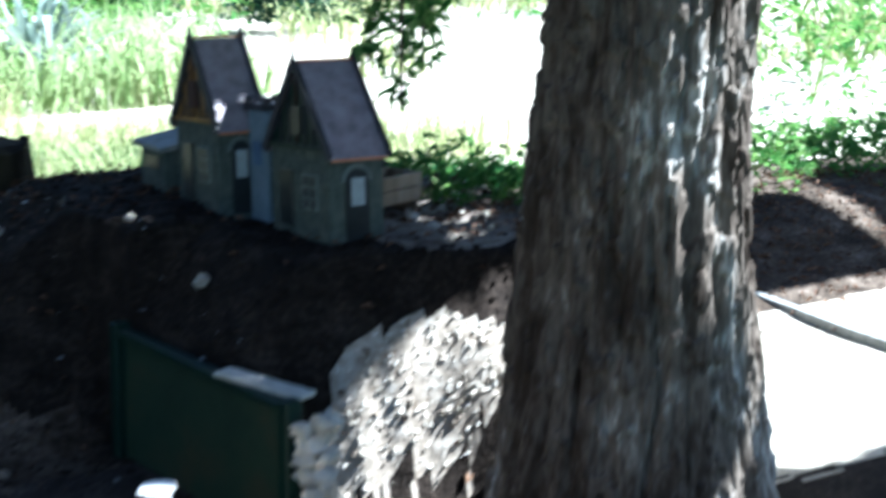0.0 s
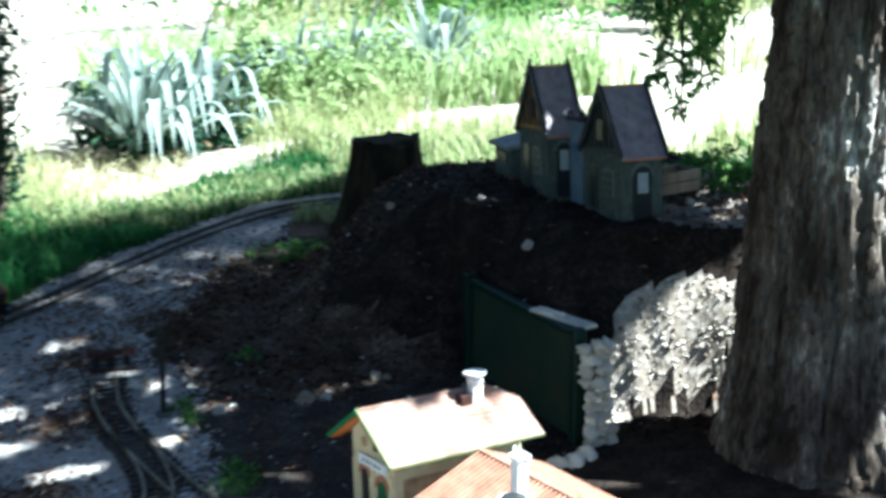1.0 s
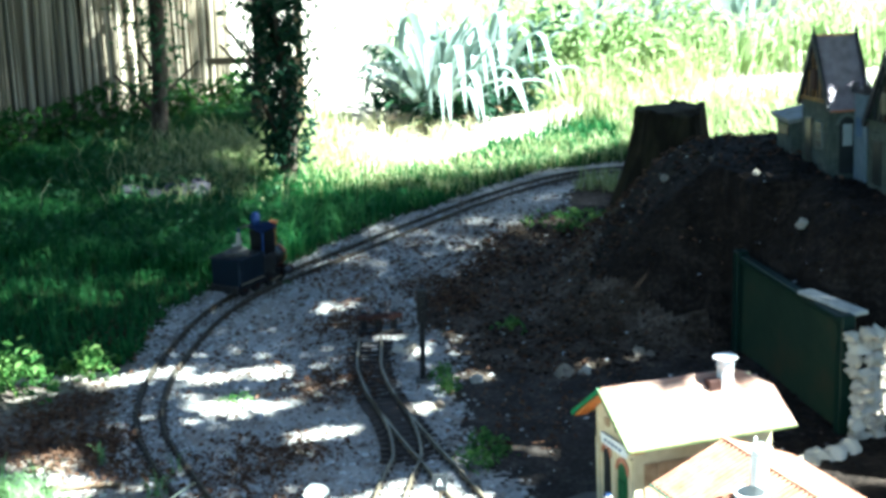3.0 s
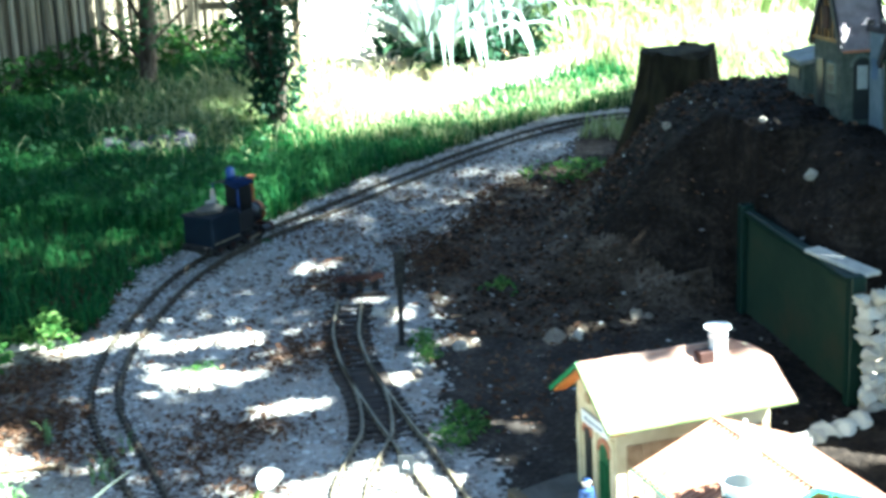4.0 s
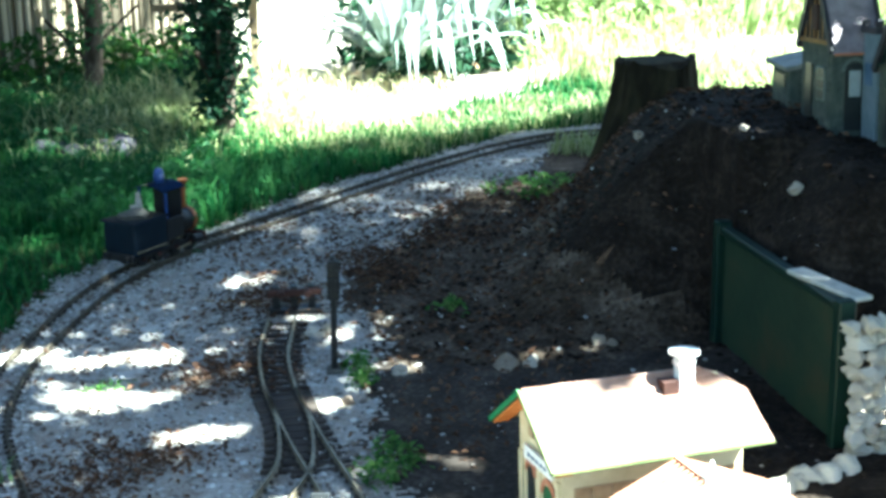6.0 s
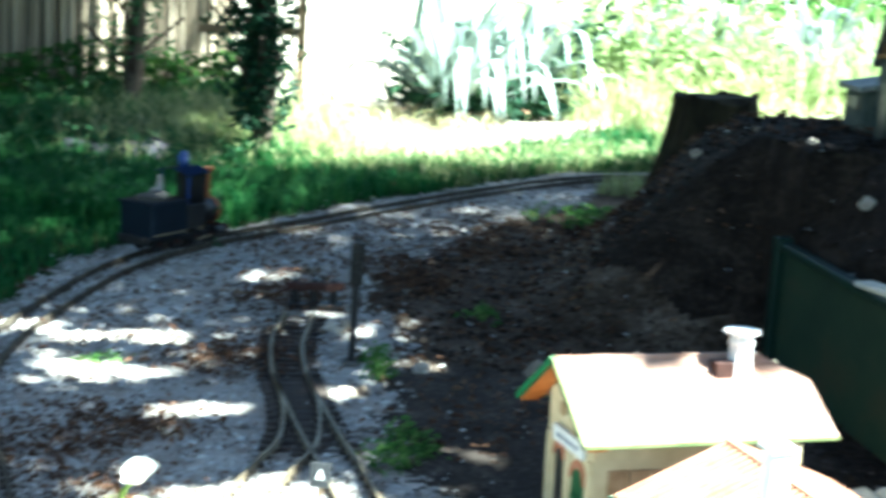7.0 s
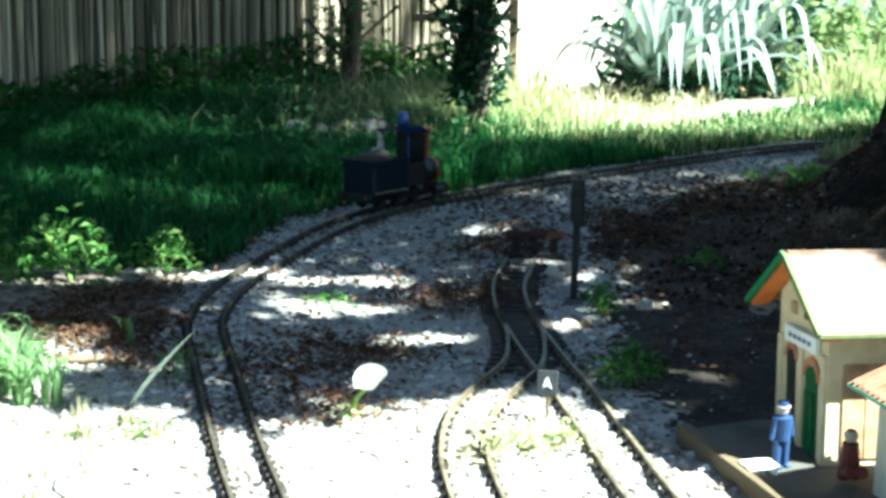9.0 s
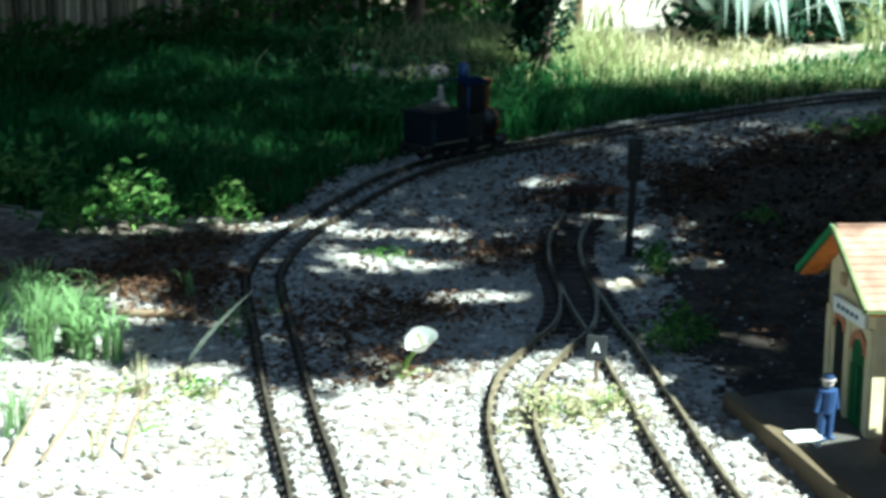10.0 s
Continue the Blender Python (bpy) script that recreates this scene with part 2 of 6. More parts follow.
def mesh_part(name, verts, faces, mat, parent=None, label="", smooth=False, kind=""):
    me = bpy.data.meshes.new(name)
    me.from_pydata([tuple(v) for v in verts], [], [tuple(int(i) for i in f) for f in faces])
    me.update()
    if mat:
        me.materials.append(mat)
    if smooth:
        me.polygons.foreach_set("use_smooth", [True] * len(me.polygons))
    ob = new(name, me)
    if parent:
        ob.parent = parent
    return tagged(ob, label=label, kind=kind)


def thing(name, m, label, category, group=""):
    ob = new(name)
    ob.empty_display_size = 0.02
    ob.matrix_world = m
    return tagged(ob, label, category, group)


def box(bm, size, m=None, bevel=0.0):
    """A box of that size about its centre, with worn edges."""
    r = bmesh.ops.create_cube(bm, size=1.0, matrix=(m or Matrix()) @ Matrix.Diagonal((*size, 1)))
    if bevel:
        edges = {e for v in r["verts"] for e in v.link_edges}
        bmesh.ops.bevel(bm, geom=list(edges), offset=bevel, segments=1, affect="EDGES", profile=0.5)
    return bm


def tube(bm, r1, r2, length, m=None, seg=12, caps=True):
    bmesh.ops.create_cone(bm, cap_ends=caps, segments=seg, radius1=r1, radius2=r2, depth=length, matrix=m or Matrix())
    return bm


def prism(bm, outline, depth, m=None):
    """An outline in x and z, drawn out along y from 0 to depth."""
    m = m or Matrix()
    a = [bm.verts.new(m @ Vector((x, 0, z))) for x, z in outline]
    b = [bm.verts.new(m @ Vector((x, depth, z))) for x, z in outline]
    bm.faces.new(a)
    bm.faces.new(b[::-1])
    k = len(outline)
    for i in range(k):
        bm.faces.new((a[(i + 1) % k], a[i], b[i], b[(i + 1) % k]))
    bmesh.ops.recalc_face_normals(bm, faces=bm.faces)
    return bm


def rock(size, rough=0.25, seed=0, sub=2):
    bm = bmesh.new()
    bmesh.ops.create_icosphere(bm, subdivisions=sub, radius=0.5)
    off = Vector((seed * 3.1, seed * 1.7, seed * 5.3))
    for v in bm.verts:
        d = v.co.normalized()
        k = 1 + rough * (noise.noise(d * 1.6 + off) * 1.6 + 0.9 * noise.noise(d * 3.7 + off) + 0.4 * abs(noise.noise(d * 8 + off)))
        v.co = Vector((d.x * size[0], d.y * size[1], d.z * size[2])) * 0.5 * k
    return bm


def spline(points, step=0.01):
    """Points along a smooth curve through the given ones, evenly spaced."""
    p = [Vector((*q, 0)) if len(q) == 2 else Vector(q) for q in points]
    p = [2 * p[0] - p[1]] + p + [2 * p[-1] - p[-2]]
    out = []
    for i in range(1, len(p) - 2):
        for k in range(24):
            t = k / 24
            a, b, c, d = p[i - 1], p[i], p[i + 1], p[i + 2]
            out.append(0.5 * (2 * b + (c - a) * t + (2 * a - 5 * b + 4 * c - d) * t * t + (3 * b - a - 3 * c + d) * t ** 3))
    out.append(p[-2])
    even, left = [out[0]], step
    for a, b in zip(out, out[1:]):
        d = (b - a).length
        while d >= left and d > 0:
            a = a + (b - a) * (left / d)
            even.append(a.copy())
            d = (b - a).length
            left = step
        left -= d
    return even


def smooth_step(a, b, x):
    t = np.clip((x - a) / (b - a), 0, 1)
    return t * t * (3 - 2 * t)


def wave(x, y, s, seed=0):
    """Cheap smooth relief for arrays of places."""
    r = np.random.RandomState(seed)
    z = 0 * x
    for k in range(7):
        a = r.uniform(0, 2 * math.pi)
        f = s * (1 + 0.9 * k)
        z = z + np.sin((x * math.cos(a) + y * math.sin(a)) * f + r.uniform(0, 6.28)) / (1 + k)
    return z / 2.6


# the wall that holds the mound: its face runs from WALL_A to WALL_B
WALL_A, WALL_B = Vector((0.604, 0.076)), Vector((0.660, -0.360))


def climb(y):
    """How far the ground climbs from the station towards the back."""
    return 0.036 * smooth_step(0.10, 0.60, y) + 0.050 * smooth_step(1.20, 2.30, y)


def height(x, y):
    """The ground's height: flat by the track, a soil mound behind the green wall, rising gently to the back."""
    x, y = np.asarray(x, float), np.asarray(y, float)
    z = climb(y) + 0.004 * wave(x, y, 9, 1) + 0.002 * wave(x, y, 40, 2)
    foot = np.interp(y, [-0.1, 0.08, 0.3, 0.45, 0.75, 1.0, 1.25], [0.42, 0.30, 0.24, 0.27, 0.36, 0.46, 0.62]) + 0.02 * wave(x, y, 7, 3)
    crest = np.interp(y, [0.0, 0.3, 0.6, 0.9, 1.1, 1.3], [0.62, 0.62, 0.65, 0.69, 0.76, 0.95])
    up = np.clip((x - foot) / (crest - foot), 0, 1)
    m = (0.5 * up ** 1.4 + 0.5 * up * up * (3 - 2 * up)) * np.interp(y, [0.2, 0.6, 0.75, 0.9, 1.1, 1.3], [0.325, 0.28, 0.235, 0.175, 0.09, 0.0])
    m = m * smooth_step(1.70, 1.25, x)
    # the bank breaks off steeply towards the path, and is cut away in front of the wall
    brow = -0.258 - 0.33 * np.clip(x - 0.70, -0.4, 0.32) + 0.012 * wave(x, y, 20, 6)
    m = m * np.where(x > 0.6, 0.72 * smooth_step(brow, brow + 0.075, y) + 0.28 * smooth_step(brow + 0.06, brow + 0.14, y), 1.0)
    face = WALL_A.x + (WALL_B.x - WALL_A.x) * (y - WALL_A.y) / (WALL_B.y - WALL_A.y)
    cut = smooth_step(0.30, 0.08, y) * smooth_step(face + 0.036, face + 0.022, x)
    m = m * (1 - 0.98 * cut)
    top = np.where((x > face + 0.03) & (y < 0.08) & (y > -0.335), 1.0, 0.0) * smooth_step(0.2, 0.03, x - face)
    m = m * (1 - top) + top * np.minimum(m, 0.182 + 0.8 * (x - face))
    m = m + 0.010 * wave(x, y, 25, 4) * smooth_step(0.02, 0.12, m)
    # a low bank of dark mulch beyond the trunk
    z = z + 0.10 * np.exp(-(((x - 2.7) / 0.7) ** 2 + ((y - 0.75) / 0.35) ** 2))
    return z + m


def ground_at(x, y):
    return float(height(x, y))


# ---- ground ----
LINE_MAIN = [(-0.12, -1.25), (-0.19, -1.03), (-0.228, -0.92), (-0.254, -0.845), (-0.287, -0.757), (-0.32, -0.665), (-0.366, -0.53), (-0.40, -0.43), (-0.428, -0.35),
             (-0.456, -0.265), (-0.475, -0.19), (-0.487, -0.08), (-0.487, 0.05), (-0.47, 0.17), (-0.445, 0.27), (-0.41, 0.37), (-0.365, 0.455), (-0.305, 0.545), (-0.2, 0.68),
             (-0.1, 0.81), (0.0, 0.945), (0.1, 1.075), (0.2, 1.205), (0.3, 1.31), (0.4, 1.40), (0.5, 1.47), (0.6, 1.51), (0.72, 1.52), (0.85, 1.49), (1.0, 1.42)]
LINE_RIGHT = [(0.185, -1.25), (0.122, -0.93), (0.102, -0.858), (0.074, -0.749), (0.041, -0.605), (0.004, -0.447), (-0.029, -0.32), (-0.052, -0.22),
              (-0.08, -0.08), (-0.0945, 0.06), (-0.092, 0.15), (-0.086, 0.235)]
LINE_LEFT = [(0.02, -1.25), (-0.038, -0.93), (-0.049, -0.886), (-0.073, -0.784), (-0.090, -0.688), (-0.094, -0.566), (-0.074, -0.456), (-0.053, -0.367), (-0.052, -0.265),
             (-0.062, -0.18), (-0.078, -0.09)]


def line_gap(x, y, points):
    """Distance to a line, and on which side of it: positive to its left."""
    p = np.array([(q.x, q.y) for q in spline(points, 0.03)])
    x, y = np.asarray(x, float).ravel(), np.asarray(y, float).ravel()
    best, side = np.full(len(x), 9.0), np.zeros(len(x))
    for a, b in zip(p, p[1:]):
        d = b - a
        t = np.clip(((x - a[0]) * d[0] + (y - a[1]) * d[1]) / (d @ d), 0, 1)
        gap = np.hypot(x - a[0] - t * d[0], y - a[1] - t * d[1])
        s = np.sign(d[0] * (y - a[1]) - d[1] * (x - a[0]))
        near = gap < best
        best, side = np.where(near, gap, best), np.where(near, s, side)
    return best, side


def turf_end(x):
    """Where the turf gives way to the pale sand."""
    return np.interp(x, [-0.5, -0.02, 0.1, 0.28, 0.47, 0.65, 0.9], [1.95, 1.62, 1.66, 1.84, 1.98, 2.08, 2.15])


def zone(x, y):
    """0 gravel, 1 dark soil (also in place of shade), 2 path, 3 pale sand, 4 turf, 5 mulch, 6 rubble, 7 brown earth."""
    x, y = np.asarray(x, float).ravel(), np.asarray(y, float).ravel()
    n1, n2 = 0.05 * wave(x, y, 14, 31), 0.03 * wave(x, y, 40, 32)
    z = np.full(len(x), 3)
    gap, side = line_gap(x, y, LINE_MAIN)
    inner = (side < 0) & (x > -1.0) & (y < 1.56) & (y > -1.6) & (x < 1.1)
    z[inner] = 0
    z[(gap < 0.098 + n1 * 0.6) & (y > -1.6)] = 0
    z[(x < 0.2) & (x > -1.6) & (y < 0.12 + n1) & (y > -1.8)] = 0
    outer = (side > 0) & (gap >= 0.098 + n1 * 0.6) & (y > np.where(x < -0.45, 0.17, -0.3) + n1) & (x < 1.5) & (y < turf_end(x) + 2 * n1)
    z[outer] = 4
    z[(x < -0.35) & (y > 0.5) & (side > 0) & (gap > 0.2) & (y < 3.2)] = 4
    z[(x > 0.85) & (x < 2.6) & (y > 1.15 + n1) & (y < 1.80 + 2 * n1 - 0.1 * x) & (side >= 0)] = 4
    foot = np.interp(y, [-0.9, -0.45, -0.15, 0.2, 0.45, 0.62, 0.95, 1.15, 1.4], [0.9, 0.5, 0.07, 0.05, 0.02, 0.12, 0.27, 0.40, 0.56])
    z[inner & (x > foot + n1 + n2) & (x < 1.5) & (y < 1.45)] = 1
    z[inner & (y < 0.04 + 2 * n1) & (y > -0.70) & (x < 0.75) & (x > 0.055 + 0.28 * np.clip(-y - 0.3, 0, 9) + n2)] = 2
    # dark soil spread here in place of the shade between station and trunk
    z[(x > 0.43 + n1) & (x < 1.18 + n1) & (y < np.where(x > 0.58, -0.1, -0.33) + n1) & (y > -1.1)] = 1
    # unseen ground before and left of the view, kept dark to cut bounced light
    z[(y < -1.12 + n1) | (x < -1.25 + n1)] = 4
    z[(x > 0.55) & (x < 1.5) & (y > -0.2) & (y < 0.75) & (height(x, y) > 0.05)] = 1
    z[(z == 1) & (x < 0.62 + 2.2 * n1 + 2 * n2) & (y > -0.06) & (height(x, y) - climb(y) < 0.075 + 0.8 * n1 + 0.05 * (y - 0.3))] = 7
    z[(x > 0.93 + n2) & (x < 1.35) & (y > -0.21) & (y < 0.3)] = 5
    rise = y + 0.33 * (x - 0.70) + 0.245
    # rubble's lower edge follows the trunk's shadow; dark soil below replaces shaded rubble
    z[(x > 0.700 + 2.6 * np.clip(rise, 0, 0.12) + 0.8 * n1 + n2) & (x < 1.06) & (y < -0.178 - 0.33 * (x - 0.70) + 0.25 * n2) & (y > -0.250 - 0.33 * (x - 0.70) + 0.20 * (x - 0.80) + 0.3 * n2)] = 6
    z[(x < -0.52 + n1) & (x > -1.8) & (y > -0.33 + n1) & (y < 0.25) & (gap > 0.06) & (z == 0)] = 5
    z[(x > 2.05 + n1) & (x < 3.6) & (y > 0.2) & (y < 1.4)] = 7
    z[(x > 1.1) & (x < 2.4 + n1) & (y < -0.46 + n2) & (y > -1.1 + n1)] = 1
    return z


def axis(lo, hi, step, far):
    mid = np.arange(lo, hi + 1e-6, step)
    grow = step * 1.35 ** np.arange(1, 40)
    out = np.cumsum(grow)
    out = out[out < far]
    return np.concatenate([(lo - out)[::-1], mid, hi + out])


gx, gy = axis(-0.9, 1.2, 0.0075, 90), axis(-1.0, 1.7, 0.0085, 90)
GX, GY = np.meshgrid(gx, gy)
GZ = height(GX, GY)
nx, ny = len(gx), len(gy)
idx = np.arange(nx * ny).reshape(ny, nx)
quads = np.stack([idx[:-1, :-1], idx[:-1, 1:], idx[1:, 1:], idx[1:, :-1]], -1).reshape(-1, 4)
ground = mesh_part("ground", np.stack([GX, GY, GZ], -1).reshape(-1, 3), quads, None, smooth=True, kind="structure",
                   label="gravel, dark soil mound, turf and pale sand of a garden")
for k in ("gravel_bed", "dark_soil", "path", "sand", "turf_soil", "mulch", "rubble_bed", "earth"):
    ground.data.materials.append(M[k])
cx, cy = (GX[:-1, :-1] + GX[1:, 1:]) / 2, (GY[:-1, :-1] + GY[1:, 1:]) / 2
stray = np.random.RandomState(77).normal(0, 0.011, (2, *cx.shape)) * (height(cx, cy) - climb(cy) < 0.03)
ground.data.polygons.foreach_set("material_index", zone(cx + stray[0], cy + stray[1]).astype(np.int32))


# ---- loose stuff on the ground ----
def blades(name, x, y, ln, wd, lean, mat, label, seed=0, parent=None, z=None, kind="stuff", curve=0.5):
    """Grass blades: tapered strips of two pieces, bent over."""
    rs = np.random.RandomState(seed)
    n = len(x)
    a = rs.uniform(0, 2 * math.pi, n)
    d = np.stack([np.cos(a), np.sin(a), 0 * a], 1)
    s = np.stack([-np.sin(a), np.cos(a), 0 * a], 1)
    base = np.stack([x, y, (height(x, y) if z is None else z) - 0.004], 1)
    up = np.array([0, 0, 1.0])
    ln, wd, lean = (np.broadcast_to(q, (n,))[:, None] for q in (ln, wd, lean))
    p1 = base + up * ln * 0.5 + d * ln * lean * 0.25
    p2 = base + up * ln * (0.95 - curve * lean) + d * ln * lean
    v = np.stack([base - s * wd, base + s * wd, p1 + s * wd * 0.8, p1 - s * wd * 0.8, p2], 1).reshape(-1, 3)
    o = np.arange(n)[:, None] * 5
    f4, f3 = o + np.array([0, 1, 2, 3]), o + np.array([3, 2, 4])
    faces = [tuple(q) for q in f4.tolist()] + [tuple(q) for q in f3.tolist()]
    return mesh_part(name, v.tolist(), faces, mat, parent, label, kind=kind)


def leaves(name, c, size, mat, label, seed=0, flat=0.4, parent=None, kind="stuff", aspect=0.45):
    """Leaves folded a little along the midrib, at places c; flat: how level they lie."""
    rs = np.random.RandomState(seed)
    n = len(c)
    nrm = rs.normal(size=(n, 3))
    nrm[:, 2] = np.abs(nrm[:, 2]) + flat * 3
    nrm /= np.linalg.norm(nrm, axis=1)[:, None]
    d = np.cross(nrm, rs.normal(size=(n, 3)))
    d /= np.linalg.norm(d, axis=1)[:, None]
    e = np.cross(nrm, d)
    s = np.broadcast_to(size, (n,))[:, None]
    w = s * aspect * rs.uniform(0.7, 1.2, (n, 1))
    up = nrm * w * 0.35
    v = np.stack([c - d * s * 0.5, c - d * s * 0.05 + e * w * 0.5 + up, c + d * s * 0.5 - nrm * s * 0.12, c - d * s * 0.05 - e * w * 0.5 + up], 1).reshape(-1, 3)
    o = np.arange(n)[:, None] * 4
    faces = (o + np.array([0, 1, 2])).tolist() + (o + np.array([0, 2, 3])).tolist()
    return mesh_part(name, v.tolist(), faces, mat, parent, label, kind=kind)


def pebbles(name, x, y, size, mat, label, seed=0, sink=0.25):
    rs = np.random.RandomState(seed)
    n = len(x)
    base = np.array([(1, 0, 0), (0, 1, 0), (-1, 0, 0), (0, -1, 0), (0, 0, 1), (0, 0, -1), (0.6, 0.6, 0.45), (-0.6, 0.6, 0.4), (-0.6, -0.6, 0.45), (0.6, -0.6, 0.4)], float)
    tri = [(0, 6, 4), (6, 1, 4), (1, 7, 4), (7, 2, 4), (2, 8, 4), (8, 3, 4), (3, 9, 4), (9, 0, 4), (0, 1, 6), (1, 2, 7), (2, 3, 8), (3, 0, 9), (0, 5, 1), (1, 5, 2), (2, 5, 3), (3, 5, 0)]
    a = rs.uniform(0, 6.28, n)
    sc = np.stack([size * rs.uniform(0.7, 1.4, n), size * rs.uniform(0.6, 1.1, n), size * rs.uniform(0.4, 0.8, n)], 1) * 0.5
    p = base[None] * sc[:, None] * rs.uniform(0.75, 1.25, (n, len(base), 1))
    co, si = np.cos(a)[:, None], np.sin(a)[:, None]
    q = np.stack([p[..., 0] * co - p[..., 1] * si, p[..., 0] * si + p[..., 1] * co, p[..., 2]], -1)
    q += np.stack([x, y, height(x, y) + sc[:, 2] * (1 - 2 * sink)], 1)[:, None]
    faces = (np.arange(n)[:, None, None] * len(base) + np.array(tri)[None]).reshape(-1, 3)
    return mesh_part(name, q.reshape(-1, 3).tolist(), faces.tolist(), mat, None, label, kind="stuff")


RS = np.random.RandomState(3)


def scatter(n, x0, x1, y0, y1, zones, soft=0.0):
    x, y = RS.uniform(x0, x1, n), RS.uniform(y0, y1, n)
    ok = np.isin(zone(x + RS.normal(0, soft, n), y + RS.normal(0, soft, n)), zones)
    return x[ok], y[ok]


# ---- railway track ----
GAUGE = 0.045


def sleeper_mesh(lift=0.0):
    bm = bmesh.new()
    box(bm, (0.086, 0.010, 0.006), bevel=0.001)
    for s in (-1, 1):
        for e in (-1, 1):
            box(bm, (0.0042, 0.006, 0.0045), pose(s * GAUGE / 2 + e * 0.0048, 0, 0.0045 + lift), 0.001)
    me = bpy.data.meshes.new("sleeper")
    bm.to_mesh(me)
    bm.free()
    me.materials.append(M["sleeper"])
    return me


SLEEPER = sleeper_mesh()
SLEEPER_SUNK = sleeper_mesh(0.0055)


def rail(line, side, parent, mat):
    """An I-shaped rail beside the line."""
    prof = [(-0.0032, 0.0), (0.0032, 0.0), (0.0026, 0.0012), (0.0009, 0.0018), (0.0009, 0.0052), (0.0018, 0.0058), (0.0018, 0.0080), (-0.0018, 0.0080),
            (-0.0018, 0.0058), (-0.0009, 0.0052), (-0.0009, 0.0018), (-0.0026, 0.0012)]
    v, f, k = [], [], len(prof)
    for i, p in enumerate(line):
        d = (line[min(i + 1, len(line) - 1)] - line[max(i - 1, 0)]).normalized()
        nrm = Vector((-d.y, d.x, 0))
        c = p + nrm * side * GAUGE / 2
        z = ground_flat(c.x, c.y) + 0.0035
        for a, h in prof:
            q = c + nrm * a
            v.append((q.x, q.y, z + h))
        if i:
            o = (i - 1) * k
            f += [(o + j, o + (j + 1) % k, o + k + (j + 1) % k, o + k + j) for j in range(k)]
    return mesh_part("rail", v, f, M[mat], parent)


def ground_flat(x, y):
    return float(climb(y)) + 0.002


def track(points, label, mat="rail", spacing=0.024, bury=-0.40):
    line = spline(points, 0.008)
    root = thing("railway_track", Matrix(), label, "track", "model railway tracks")
    rail(line, 1, root, mat)
    rail(line, -1, root, mat)
    ties = spline(points, spacing)
    for a, b in zip(ties, ties[1:]):
        c = (a + b) / 2
        sunk = c.y < bury + 0.03 * math.sin(c.y * 60)
        ob = new("sleeper", SLEEPER_SUNK if sunk else SLEEPER)
        ob.parent = root
        ob.matrix_world = pose(c.x, c.y, ground_flat(c.x, c.y) + 0.0005 - 0.0055 * sunk + random.uniform(-0.0005, 0.0005), 0, 0,
                               math.degrees(math.atan2((b - a).y, (b - a).x)) - 90 + random.uniform(-1, 1))
    return root


track(LINE_MAIN, "curved model railway track with dull dark rails in gravel", "rail_dull", 0.0195, 9.0)
track(LINE_RIGHT, "model railway siding with brassy rails beside the platform")
track(LINE_LEFT, "model railway branch track curving from the points")


# ---- green retaining wall ----
def wall_panel():
    d = WALL_B - WALL_A
    ln = d.length
    m = pose(WALL_A.x, WALL_A.y, 0, 0, 0, math.degrees(math.atan2(d.y, d.x)))
    root = thing("retaining_wall", m, "dark green painted board wall holding back the mound", "wall")
    bm = bmesh.new()
    box(bm, (ln - 0.03, 0.012, 0.19), pose(ln / 2, 0.012, 0.095), 0.001)
    part("board", bm, M["green_board"], root)
    for x in (0.009, ln - 0.009):
        bm = bmesh.new()
        box(bm, (0.020, 0.024, 0.205), pose(x, 0.006, 0.1), 0.002)
        part("post", bm, M["green_trim"], root, "brighter green corner post")
    bm = bmesh.new()
    box(bm, (ln - 0.04, 0.018, 0.012), pose(ln / 2, 0.006, 0.190), 0.002)
    part("top_rail", bm, M["green_trim"], root)
    # pale piece stands in for the sunlit stretch of the wall's top
    bm = bmesh.new()
    box(bm, (0.150, 0.030, 0.007), pose(ln * 0.80, 0.020, 0.199, 0, 0, 12), 0.002)
    part("sunlit_strip", bm, M["sunlit_cap"], root, "pale strip standing in for the sunlit part of the wall top")
    return root


wall_panel()


